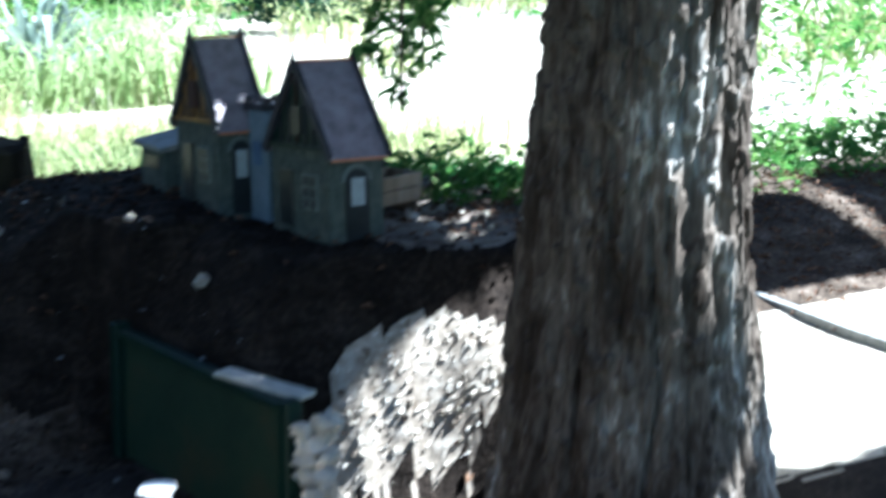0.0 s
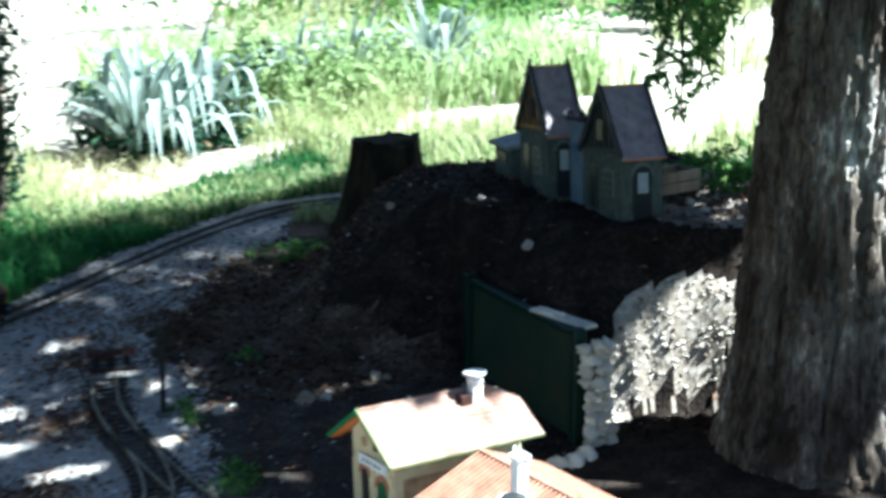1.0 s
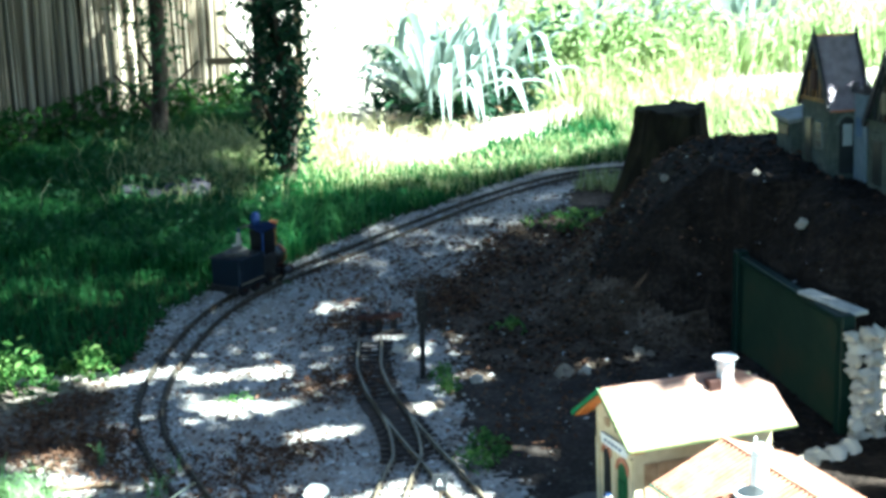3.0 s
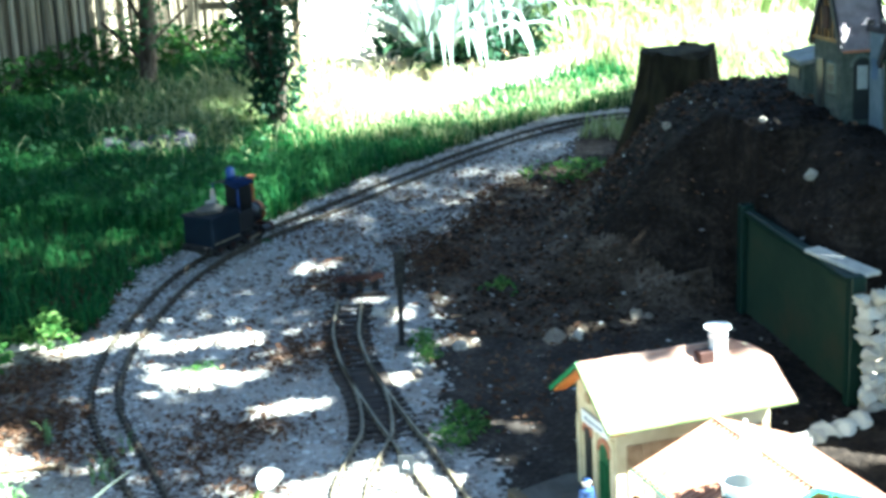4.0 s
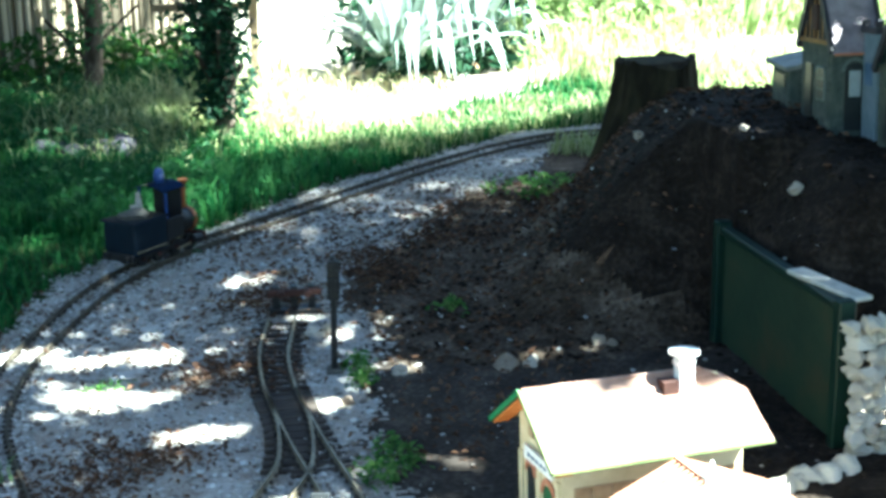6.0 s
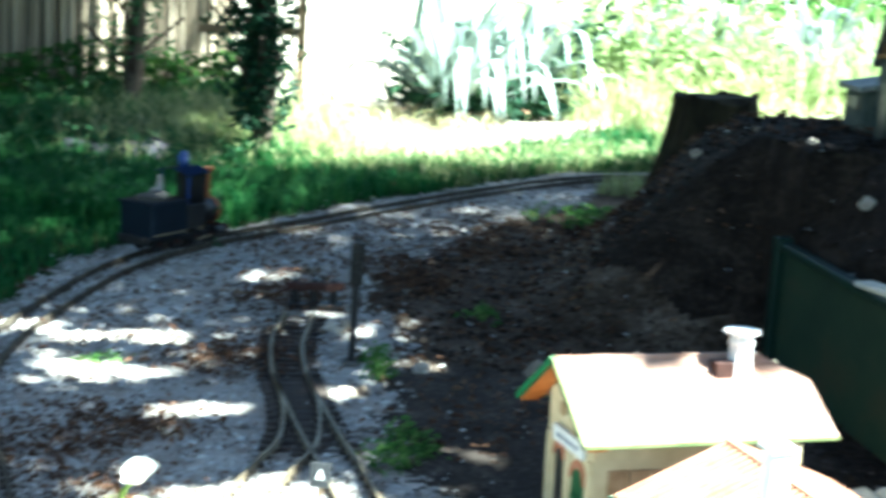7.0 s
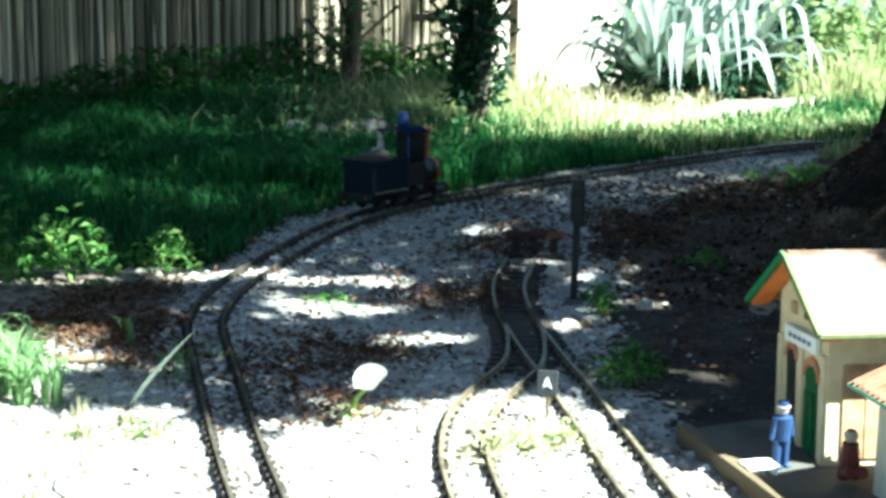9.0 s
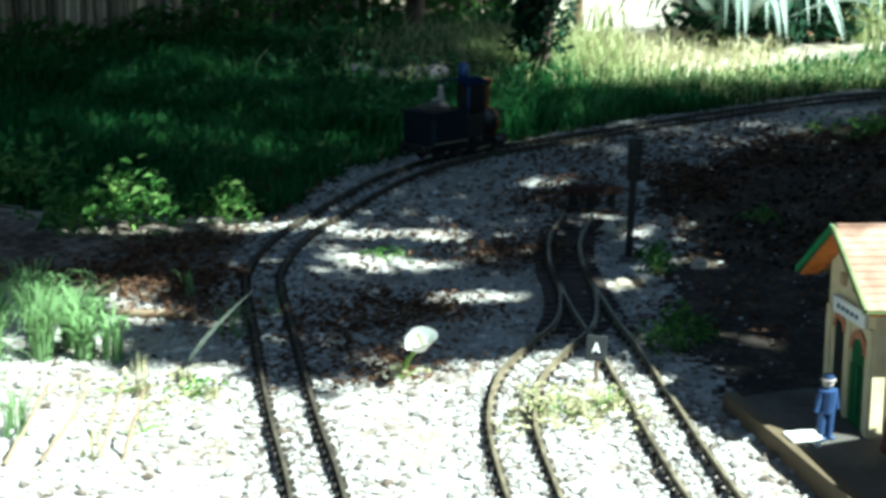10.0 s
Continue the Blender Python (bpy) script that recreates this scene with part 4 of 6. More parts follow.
def roof_tank():
    a = -72.9
    m = pose(0.360, -0.728, 0.012, 0, 0, a) @ pose(0.176, -0.072, 0.117) @ Matrix.Scale(1.22, 4)
    root = thing("roof_tank", m, "small white metal water tank on the annex roof", "tank")
    bm = bmesh.new()
    tube(bm, 0.015, 0.0165, 0.030, pose(0, 0, 0.012), 20)
    part("tank_body", bm, M["white"], root)
    bm = bmesh.new()
    tube(bm, 0.0175, 0.0175, 0.003, pose(0, 0, 0.028), 20)
    part("rim", bm, M["white"], root)
    bm = bmesh.new()
    tube(bm, 0.0145, 0.0145, 0.001, pose(0, 0, 0.0302), 20)
    part("water", bm, M["glass"], root, "dark opening of the tank")
    bm = bmesh.new()
    box(bm, (0.012, 0.004, 0.018), pose(0.006, -0.0165, 0.010, 0, 0, 20))
    part("hatch", bm, M["glass"], root)


roof_tank()


def platform():
    root = thing("station_platform", Matrix(), "dusty concrete platform slab beside the siding", "platform")
    bm = bmesh.new()
    edge = [(0.125, -0.60), (0.147, -0.659), (0.173, -0.724), (0.202, -0.802), (0.223, -0.857), (0.256, -0.96)]
    inner = [(0.43, -0.96), (0.45, -0.62), (0.42, -0.55), (0.20, -0.555)]
    outline = edge + inner
    lo = [bm.verts.new((x, y, -0.02)) for x, y in outline]
    hi = [bm.verts.new((x, y, 0.014)) for x, y in outline]
    bm.faces.new(hi)
    k = len(outline)
    for i in range(k):
        bm.faces.new((lo[i], lo[(i + 1) % k], hi[(i + 1) % k], hi[i]))
    bmesh.ops.recalc_face_normals(bm, faces=bm.faces)
    part("slab", bm, M["concrete"], root)
    for a, b in zip(edge, edge[1:]):
        bm = bmesh.new()
        beam(bm, (a[0] - 0.004, a[1], 0.009), (b[0] - 0.004, b[1], 0.009), 0.014, 0.022)
        part("edge_board", bm, M["kerb"], root, "pale timber platform edge")
    return root


platform()


def doll(name, m, coat, label, seated=False):
    """A little model figure: one plain mesh."""
    bm = bmesh.new()
    if seated:
        tube(bm, 0.012, 0.009, 0.030, pose(0, 0, 0.030), 12)
        tube(bm, 0.008, 0.007, 0.028, pose(0.006, -0.012, 0.014, 70, 0, 0), 10)
        tube(bm, 0.008, 0.007, 0.028, pose(-0.006, -0.012, 0.014, 70, 0, 0), 10)
        bmesh.ops.create_uvsphere(bm, u_segments=12, v_segments=8, radius=0.008, matrix=pose(0, 0, 0.053))
    else:
        for s in (-1, 1):
            tube(bm, 0.0042, 0.0055, 0.034, pose(s * 0.006, 0, 0.017), 10)
            box(bm, (0.007, 0.013, 0.004), pose(s * 0.006, -0.002, 0.002), 0.001)
            tube(bm, 0.003, 0.004, 0.024, pose(s * 0.0125, 0, 0.046, 0, s * -14, 0), 8)
        tube(bm, 0.0095, 0.0115, 0.027, pose(0, 0, 0.046), 14)
        bmesh.ops.create_uvsphere(bm, u_segments=12, v_segments=8, radius=0.0068, matrix=pose(0, 0, 0.0675))
        tube(bm, 0.0085, 0.0085, 0.0015, pose(0, 0, 0.0715), 14)
        tube(bm, 0.0062, 0.0060, 0.005, pose(0, 0, 0.0745), 14)
    ob = part(name, bm, M[coat], None, smooth=False)
    ob.data.materials.append(M["doll_pale"])
    top = 0.061 if not seated else 0.046
    for p in ob.data.polygons:
        if top < p.center.z < top + 0.012 or (not seated and abs(p.center.x) > 0.011 and p.center.z < 0.04):
            p.material_index = 1
    ob.matrix_world = m @ Matrix.Scale(0.82, 4)
    return tagged(ob, label, "figurine")


doll("platform_figure", pose(0.205, -0.702, 0.014, 0, 0, 35), "doll_blue", "small standing figurine in blue on the platform")
doll("seated_figure", pose(0.262, -0.735, 0.014, 0, 0, 10), "doll_red", "small seated dark red figurine by the station", True)


def luggage():
    root = thing("luggage_pallet", pose(0.184, -0.720, 0.0175, 0, 0, 20), "low white pallet at the platform edge", "pallet")
    for k in range(4):
        bm = bmesh.new()
        box(bm, (0.030, 0.0045, 0.003), pose(0, -0.009 + k * 0.006, 0.004), 0.0005)
        part("board", bm, M["white"], root)
    for x in (-0.011, 0.011):
        bm = bmesh.new()
        box(bm, (0.004, 0.022, 0.005), pose(x, 0, -0.001), 0.0005)
        part("bearer", bm, M["white"], root)


luggage()


# ---- cottages on the mound ----
def cottage(corner, width, length, wall_h, rise, label, gable, wall, base=0.326, turn=0.03):
    """Local x runs along the ridge, y from the front corner across the gable; the gable faces -x."""
    u, v = Vector((math.cos(turn), math.sin(turn))), Vector((-math.sin(turn), math.cos(turn)))
    m = Matrix(((u.x, v.x, 0, corner[0]), (u.y, v.y, 0, corner[1]), (0, 0, 1, base), (0, 0, 0, 1))) @ pose(0, 0, 0, -4)
    root = thing("cottage", m, label, "model house", "model railway buildings")
    w2 = width / 2
    bm = bmesh.new()
    pts = [(0, -0.03), (width, -0.03), (width, wall_h), (w2, wall_h + rise - 0.006), (0, wall_h)]
    a = [bm.verts.new((0, y, z)) for y, z in pts]
    b = [bm.verts.new((length, y, z)) for y, z in pts]
    bm.faces.new(a)
    bm.faces.new(b)
    for i in range(5):
        bm.faces.new((a[i], a[(i + 1) % 5], b[(i + 1) % 5], b[i]))
    bmesh.ops.recalc_face_normals(bm, faces=bm.faces)
    part("wall", bm, M[wall], root)
    # stone courses on the two seen sides
    rows = 7
    for r in range(rows):
        z = (r + 0.5) * wall_h / rows
        n = 5
        for k in range(n):
            off = 0.5 * (r % 2) * width / n
            y0 = k * width / n + off
            w = min(width / n - 0.0015, width - y0 - 0.001)
            if w < 0.004:
                continue
            bm = bmesh.new()
            box(bm, (0.002, w, wall_h / rows - 0.0015), pose(-0.0007, y0 + w / 2, z), 0.0005)
            part("stone", bm, M[wall], root)
    for s in (0, 1):
        y0 = -0.010 if s == 0 else width + 0.010
        dz = rise * (w2 + 0.010) / w2
        bm = bmesh.new()
        slab(bm, [(-0.004, w2, wall_h + rise), (length + 0.004, w2, wall_h + rise), (length + 0.004, y0, wall_h + rise - dz), (-0.004, y0, wall_h + rise - dz)], 0.003)
        slope = part("roof_slope", bm, M["roof_slate"], root)
        for k in range(8):
            t = (k + 1) / 9
            y = w2 + (y0 - w2) * t
            z = wall_h + rise - dz * t + 0.0032
            bm = bmesh.new()
            beam(bm, (-0.002, y, z), (length + 0.002, y, z), 0.002, 0.0010)
            part("slate_strip", bm, M["roof_slate"], slope)
        for x in (-0.006, length + 0.006):
            bm = bmesh.new()
            beam(bm, (x, w2, wall_h + rise + 0.004), (x, y0 * 1.0, wall_h + rise - dz + 0.004), 0.006, 0.012)
            part("verge", bm, M["dark_trim"], root, "dark raised verge")
    for x in (-0.006, length + 0.006):
        bm = bmesh.new()
        tube(bm, 0.0045, 0.002, 0.018, pose(x, w2, wall_h + rise + 0.012), 8)
        part("finial", bm, M["dark_trim"], root)
    # timbered gable
    bm = bmesh.new()
    g = [(0.004, wall_h + 0.002), (width - 0.004, wall_h + 0.002), (w2, wall_h + rise - 0.012)]
    va = [bm.verts.new((-0.002, y, z)) for y, z in g]
    vb = [bm.verts.new((0.001, y, z)) for y, z in g]
    bm.faces.new(va), bm.faces.new(vb[::-1])
    for i in range(3):
        bm.faces.new((va[i], va[(i + 1) % 3], vb[(i + 1) % 3], vb[i]))
    bmesh.ops.recalc_face_normals(bm, faces=bm.faces)
    part("gable_panel", bm, M[gable], root, "painted timber gable")
    for k in (-2, -1, 0, 1, 2):
        y = w2 + k * width * 0.14
        h = (rise - 0.012) * (1 - abs(k) * 0.28) - 0.006
        bm = bmesh.new()
        box(bm, (0.003, 0.004, h), pose(-0.0035, y, wall_h + h / 2 + 0.002), 0.0004)
        part("gable_post", bm, M["dark_trim"] if k else M["rust"], root)
    bm = bmesh.new()
    box(bm, (0.006, width + 0.012, 0.007), pose(-0.004, w2, wall_h), 0.001)
    part("gable_sill", bm, M[gable], root)
    # opening, window, side door
    bm = bmesh.new()
    box(bm, (0.003, width * 0.22, wall_h * 0.62), pose(-0.0025, width * 0.72, wall_h * 0.42), 0.0004)
    part("door", bm, M["glass"], root, "dark doorway")
    for y0, x0, side in ((width * 0.30, -0.003, True),):
        bm = bmesh.new()
        box(bm, (0.004, width * 0.26, wall_h * 0.40), pose(x0, y0, wall_h * 0.52), 0.0004)
        win = part("window", bm, M["frame_dull"], root, "pale window frame with small panes")
        for r in range(3):
            for c in range(2):
                bm = bmesh.new()
                box(bm, (0.001, width * 0.085, wall_h * 0.095), pose(x0 - 0.0022, y0 + (c - 0.5) * width * 0.12, wall_h * (0.52 + (r - 1) * 0.125)))
                part("pane", bm, M["glass"], win)
    bm = bmesh.new()
    box(bm, (0.004, width * 0.17, rise * 0.34), pose(-0.0045, w2, wall_h + rise * 0.32), 0.0006)
    part("gable_window", bm, M["rust" if gable == "ochre" else "glass"], root, "dark window in the gable")
    bm = bmesh.new()
    arched(bm, length * 0.44, wall_h * 0.78, 0.003, pose(length * 0.50, -0.002, 0))
    doorway = part("side_door", bm, M["glass"], root, "dark arched side doorway")
    bm = bmesh.new()
    box(bm, (length * 0.26, 0.002, wall_h * 0.30), pose(length * 0.50, -0.0035, wall_h * 0.54), 0.0006)
    part("door_light", bm, M["frame_pale"], doorway, "pale pane above the dark door leaf")
    bm = bmesh.new()
    arch_band(bm, length * 0.46, wall_h * 0.80, 0.005, 0.003, pose(length * 0.50, -0.0025, 0))
    part("door_arch", bm, M["frame_dull"], root)
    bm = bmesh.new()
    beam(bm, (-0.002, w2, wall_h + rise + 0.004), (length + 0.002, w2, wall_h + rise + 0.004), 0.006, 0.004)
    part("ridge_cap", bm, M["arch"], root, "orange ridge tiles")
    bm = bmesh.new()
    beam(bm, (-0.002, -0.0112, wall_h - 0.0105 * rise / w2 + 0.001), (length + 0.002, -0.0112, wall_h - 0.0105 * rise / w2 + 0.001), 0.003, 0.004)
    part("eaves_edge", bm, M["arch"], root, "thin orange eaves edge")
    return root


cottage((0.796, 0.133), 0.140, 0.072, 0.138, 0.118, "grey stone model cottage with steep slate roof and ochre gable", "ochre", "wall_stone")
cottage((0.848, -0.114), 0.165, 0.084, 0.128, 0.114, "green-grey stone model cottage with a steep slate roof", "green_trim", "wall_stone")


def tower():
    root = thing("tower", pose(0.868, 0.098, 0.30, 0, 0, 2) @ pose(0, 0, 0, -4), "pale blue-grey model tower between the two cottages", "model house", "model railway buildings")
    bm = bmesh.new()
    box(bm, (0.05, 0.055, 0.185), pose(0, 0, 0.0925), 0.002)
    part("wall", bm, M["wall_blue"], root)
    bm = bmesh.new()
    box(bm, (0.058, 0.063, 0.010), pose(0, 0, 0.188), 0.001)
    part("cornice", bm, M["dark_trim"], root)
    for x in (-1, 0, 1):
        for y in (-1, 1):
            bm = bmesh.new()
            box(bm, (0.012, 0.008, 0.010), pose(x * 0.022, y * 0.027, 0.198), 0.001)
            part("merlon", bm, M["dark_trim"], root)
    bm = bmesh.new()
    box(bm, (0.003, 0.026, 0.035), pose(-0.0255, 0, 0.12), 0.0005)
    part("window", bm, M["sign_blue"], root, "dark blue shutter")


tower()


def hut():
    x, y = 0.83, 0.36
    root = thing("hut", pose(x, y, ground_at(x, y) - 0.01, 0, 0, 2), "low grey stone model hut with a slab roof", "model house", "model railway buildings")
    bm = bmesh.new()
    box(bm, (0.10, 0.09, 0.10), pose(0, 0, 0.03), 0.002)
    part("wall", bm, M["wall_stone"], root)
    bm = bmesh.new()
    slab(bm, [(-0.06, -0.055, 0.078), (0.06, -0.055, 0.10), (0.06, 0.055, 0.10), (-0.06, 0.055, 0.078)], 0.008)
    part("roof", bm, M["grey_roof"], root)
    bm = bmesh.new()
    box(bm, (0.003, 0.05, 0.02), pose(-0.051, 0, 0.058))
    part("opening", bm, M["glass"], root)


hut()


def trough():
    x, y = 1.02, 0.045
    root = thing("wooden_trough", pose(x, y, ground_at(x, y) + 0.015, 0, 0, 20), "plain weathered wooden trough on the mound", "trough")
    for z in (0.012, 0.034):
        for s in (-1, 1):
            bm = bmesh.new()
            box(bm, (0.11, 0.006, 0.02), pose(0, s * 0.03, z), 0.001)
            part("plank", bm, M["wood"], root)
    for s in (-1, 1):
        bm = bmesh.new()
        box(bm, (0.006, 0.054, 0.062), pose(s * 0.052, 0, 0.012), 0.001)
        part("end_board", bm, M["wood"], root)
    bm = bmesh.new()
    box(bm, (0.10, 0.054, 0.006), pose(0, 0, 0.002))
    part("bottom", bm, M["wood"], root)


trough()


# ---- locomotive ----
def locomotive():
    line = spline(LINE_MAIN, 0.01)
    k = min(range(len(line)), key=lambda i: (line[i] - Vector((-0.325, 0.52, 0))).length)
    c, d = line[k], (line[k - 3] - line[k + 3])
    root = thing("steam_locomotive", pose(c.x, c.y, ground_flat(c.x, c.y) + 0.014, 0, 0, math.degrees(math.atan2(d.y, d.x))),
                 "dark blue model steam locomotive with a high cab roof", "model train")
    # local x points the way it runs, tender end first
    bm = bmesh.new()
    box(bm, (0.185, 0.050, 0.010), pose(0, 0, 0.018), 0.001)
    part("chassis", bm, M["black"], root)
    for x in (0.06, 0.018, -0.030, -0.068):
        for s in (-1, 1):
            r = 0.0125 if x > 0 else 0.015
            bm = bmesh.new()
            tube(bm, r, r, 0.005, pose(x, s * 0.0225, r, 90, 0, 0), 20)
            tube(bm, r + 0.0018, r + 0.0018, 0.0012, pose(x, s * 0.0195, r, 90, 0, 0), 20)
            w = part("wheel", bm, M["black"], root)
            bm = bmesh.new()
            tube(bm, 0.004, 0.004, 0.003, pose(x, s * 0.0260, r, 90, 0, 0), 10)
            part("hub", bm, M["rust"], w)
    for s in (-1, 1):
        bm = bmesh.new()
        beam(bm, (-0.030, s * 0.027, 0.010), (-0.068, s * 0.027, 0.013), 0.002, 0.004)
        part("coupling_rod", bm, M["rail"], root)
        bm = bmesh.new()
        tube(bm, 0.008, 0.008, 0.022, pose(-0.082, s * 0.030, 0.020, 0, 90, 0), 14)
        part("cylinder", bm, M["black"], root)
    # water tank and coal box at the leading end
    bm = bmesh.new()
    box(bm, (0.088, 0.074, 0.062), pose(0.048, 0, 0.054), 0.003)
    tank = part("tank", bm, M["loco_blue"], root, "dark blue riveted tank")
    bm = bmesh.new()
    box(bm, (0.094, 0.080, 0.004), pose(0.048, 0, 0.084), 0.001)
    part("tank_rim", bm, M["loco_blue"], tank)
    for s in (-1, 1):
        bm = bmesh.new()
        box(bm, (0.078, 0.001, 0.003), pose(0.048, s * 0.0375, 0.032))
        part("lining", bm, M["rail"], tank)
    bm = rock((0.06, 0.05, 0.02), 0.4, 3)
    bm.transform(pose(0.05, 0, 0.088))
    part("coal", bm, M["concrete"], root, "grey load in the tank top")
    # cab
    bm = bmesh.new()
    box(bm, (0.004, 0.066, 0.046), pose(0.000, 0, 0.056), 0.001)
    box(bm, (0.004, 0.066, 0.090), pose(-0.042, 0, 0.078), 0.001)
    for s in (-1, 1):
        box(bm, (0.044, 0.003, 0.040), pose(-0.021, s * 0.0325, 0.054), 0.0008)
    part("cab", bm, M["black"], root)
    for s in (-1, 1):
        bm = bmesh.new()
        box(bm, (0.004, 0.004, 0.062), pose(-0.002, s * 0.031, 0.098), 0.0006)
        part("cab_post", bm, M["roof_blue"], root)
    bm = bmesh.new()
    n = 9
    for i in range(n + 1):
        a = -0.9 + 1.8 * i / n
        for x in (-0.052, 0.012):
            bm.verts.new((x, 0.047 * math.sin(a), 0.110 + 0.025 * math.cos(a)))
    bm.verts.ensure_lookup_table()
    for i in range(n):
        bm.faces.new([bm.verts[j] for j in (2 * i, 2 * i + 1, 2 * i + 3, 2 * i + 2)])
    bmesh.ops.solidify(bm, geom=bm.faces, thickness=0.0025)
    part("cab_roof", bm, M["roof_blue"], root, "curved blue cab roof", True)
    bm = bmesh.new()
    tube(bm, 0.0105, 0.0095, 0.020, pose(-0.022, 0, 0.143), 18)
    bmesh.ops.create_uvsphere(bm, u_segments=14, v_segments=8, radius=0.0092, matrix=pose(-0.022, 0, 0.153))
    part("roof_vent", bm, M["roof_blue"], root, "round blue roof vent", True)
    # boiler, chimney, lamps
    bm = bmesh.new()
    tube(bm, 0.022, 0.022, 0.050, pose(-0.068, 0, 0.052, 0, 90, 0), 22)
    part("boiler", bm, M["black"], root, "black boiler with a copper smokebox", True)
    bm = bmesh.new()
    tube(bm, 0.0235, 0.0235, 0.008, pose(-0.092, 0, 0.052, 0, 90, 0), 22)
    part("smokebox", bm, M["copper"], root)
    bm = bmesh.new()
    tube(bm, 0.0045, 0.0045, 0.050, pose(-0.086, 0, 0.096), 14)
    tube(bm, 0.006, 0.0105, 0.010, pose(-0.086, 0, 0.123), 14)
    part("chimney", bm, M["copper"], root)
    bm = bmesh.new()
    bmesh.ops.create_uvsphere(bm, u_segments=14, v_segments=8, radius=0.009, matrix=pose(-0.062, 0, 0.078))
    part("dome", bm, M["rail"], root)
    bm = bmesh.new()
    tube(bm, 0.006, 0.006, 0.008, pose(-0.046, -0.040, 0.064, 0, 90, 0), 12)
    lamp = part("side_lamp", bm, M["black"], root)
    bm = bmesh.new()
    tube(bm, 0.0045, 0.0045, 0.002, pose(-0.0405, -0.040, 0.064, 0, 90, 0), 12)
    part("lens", bm, M["lamp_glass"], lamp, "pale lamp lens")
    for x in (0.100, -0.104):
        bm = bmesh.new()
        box(bm, (0.006, 0.072, 0.014), pose(x - math.copysign(0.004, x), 0, 0.022), 0.001)
        part("buffer_beam", bm, M["rust"] if x < 0 else M["black"], root)
        for s in (-1, 1):
            bm = bmesh.new()
            tube(bm, 0.005, 0.005, 0.006, pose(x + math.copysign(0.002, x), s * 0.024, 0.023, 0, 90, 0), 12)
            part("buffer", bm, M["black"], root)
    return root


loco = locomotive()
doll("driver_figure", loco.matrix_world @ pose(0.014, -0.020, 0.086, 0, 0, 90) @ Matrix.Scale(0.72, 4), "doll_pale", "small pale model train driver seated on the tank", True)


# ---- signal, buffer stop, marker ----
def signal():
    root = thing("signal_post", pose(0.0, 0.004, -0.004, 0, 1, 0), "dark wooden model signal post beside the points", "signal")
    bm = bmesh.new()
    box(bm, (0.010, 0.010, 0.18), pose(0, 0, 0.09), 0.001)
    part("post", bm, M["black"], root)
    bm = bmesh.new()
    box(bm, (0.019, 0.014, 0.060), pose(0, 0, 0.150), 0.002)
    head = part("signal_head", bm, M["black"], root)
    for z in (0.135, 0.150, 0.165):
        bm = bmesh.new()
        tube(bm, 0.0055, 0.0055, 0.006, pose(0, -0.009, z, 90, 0, 0), 12)
        part("hood", bm, M["black"], head)
    bm = bmesh.new()
    tube(bm, 0.006, 0.003, 0.006, pose(0, 0, 0.185), 10)
    part("cap", bm, M["black"], root)
    bm = bmesh.new()
    box(bm, (0.024, 0.024, 0.012), pose(0, 0, 0.005), 0.002)
    part("foot", bm, M["concrete"], root)


signal()


def buffer_stop():
    root = thing("buffer_stop", pose(-0.066, 0.262, ground_at(-0.066, 0.262) - 0.002, 0, 0, 4), "dark rusty buffer stop at the siding's end", "buffer stop")
    bm = bmesh.new()
    box(bm, (0.092, 0.010, 0.012), pose(0, 0, 0.042), 0.002)
    part("beam", bm, M["rust"], root)
    for x in (-0.030, 0.0, 0.030):
        bm = bmesh.new()
        box(bm, (0.012, 0.018, 0.05), pose(x, 0.016, 0.025), 0.001)
        part("post", bm, M["black"], root)
    bm = bmesh.new()
    box(bm, (0.088, 0.026, 0.012), pose(0.002, 0.012, 0.006), 0.002)
    part("block", bm, M["black"], root)
    for x in (-0.022, 0.022):
        bm = bmesh.new()
        tube(bm, 0.006, 0.006, 0.01, pose(x, -0.009, 0.042, 90, 0, 0), 12)
        part("buffer", bm, M["rust"], root)


buffer_stop()


def lying_stick(a, b, r, label):
    a, b = Vector(a), Vector(b)
    n, v, f = 8, [], []
    e1 = (b - a).normalized().orthogonal()
    e2 = (b - a).normalized().cross(e1)
    for k in range(n + 1):
        c = a.lerp(b, k / n) + Vector((0, 0, 1)) * 0.006 * noise.noise(Vector((k * 0.7, a.x * 9, 0)))
        for s in range(7):
            w = s / 7 * 6.283
            v.append(c + (e1 * math.cos(w) + e2 * math.sin(w)) * r * (1 - 0.4 * k / n))
    for k in range(n):
        for s in range(7):
            i, j = k * 7 + s, k * 7 + (s + 1) % 7
            f.append((i, j, j + 7, i + 7))
    tagged(mesh_part("dry_stick", v, f, M["wood"], None, smooth=True), label, "stick", "dry sticks")


lying_stick((-0.22, 0.33, ground_at(-0.22, 0.33) + 0.003), (-0.02, 0.31, ground_at(-0.02, 0.31) + 0.004), 0.0016, "thin grey dry stick lying in the gravel")


for a, b in (((-0.50, -0.86), (-0.475, -0.80)), ((-0.53, -0.87), (-0.515, -0.80)), ((-0.455, -0.83), (-0.45, -0.78)), ((-0.43, -0.84), (-0.425, -0.79))):
    lying_stick((*a, ground_at(*a)), (*b, ground_at(*b) + 0.055), 0.0016, "thin dark dry twig leaning out of the gravel")
lying_stick((-0.70, -0.41, ground_at(-0.70, -0.41) + 0.006), (-0.50, -0.40, ground_at(-0.50, -0.40) + 0.006), 0.005, "dark dry branch lying in the gravel")


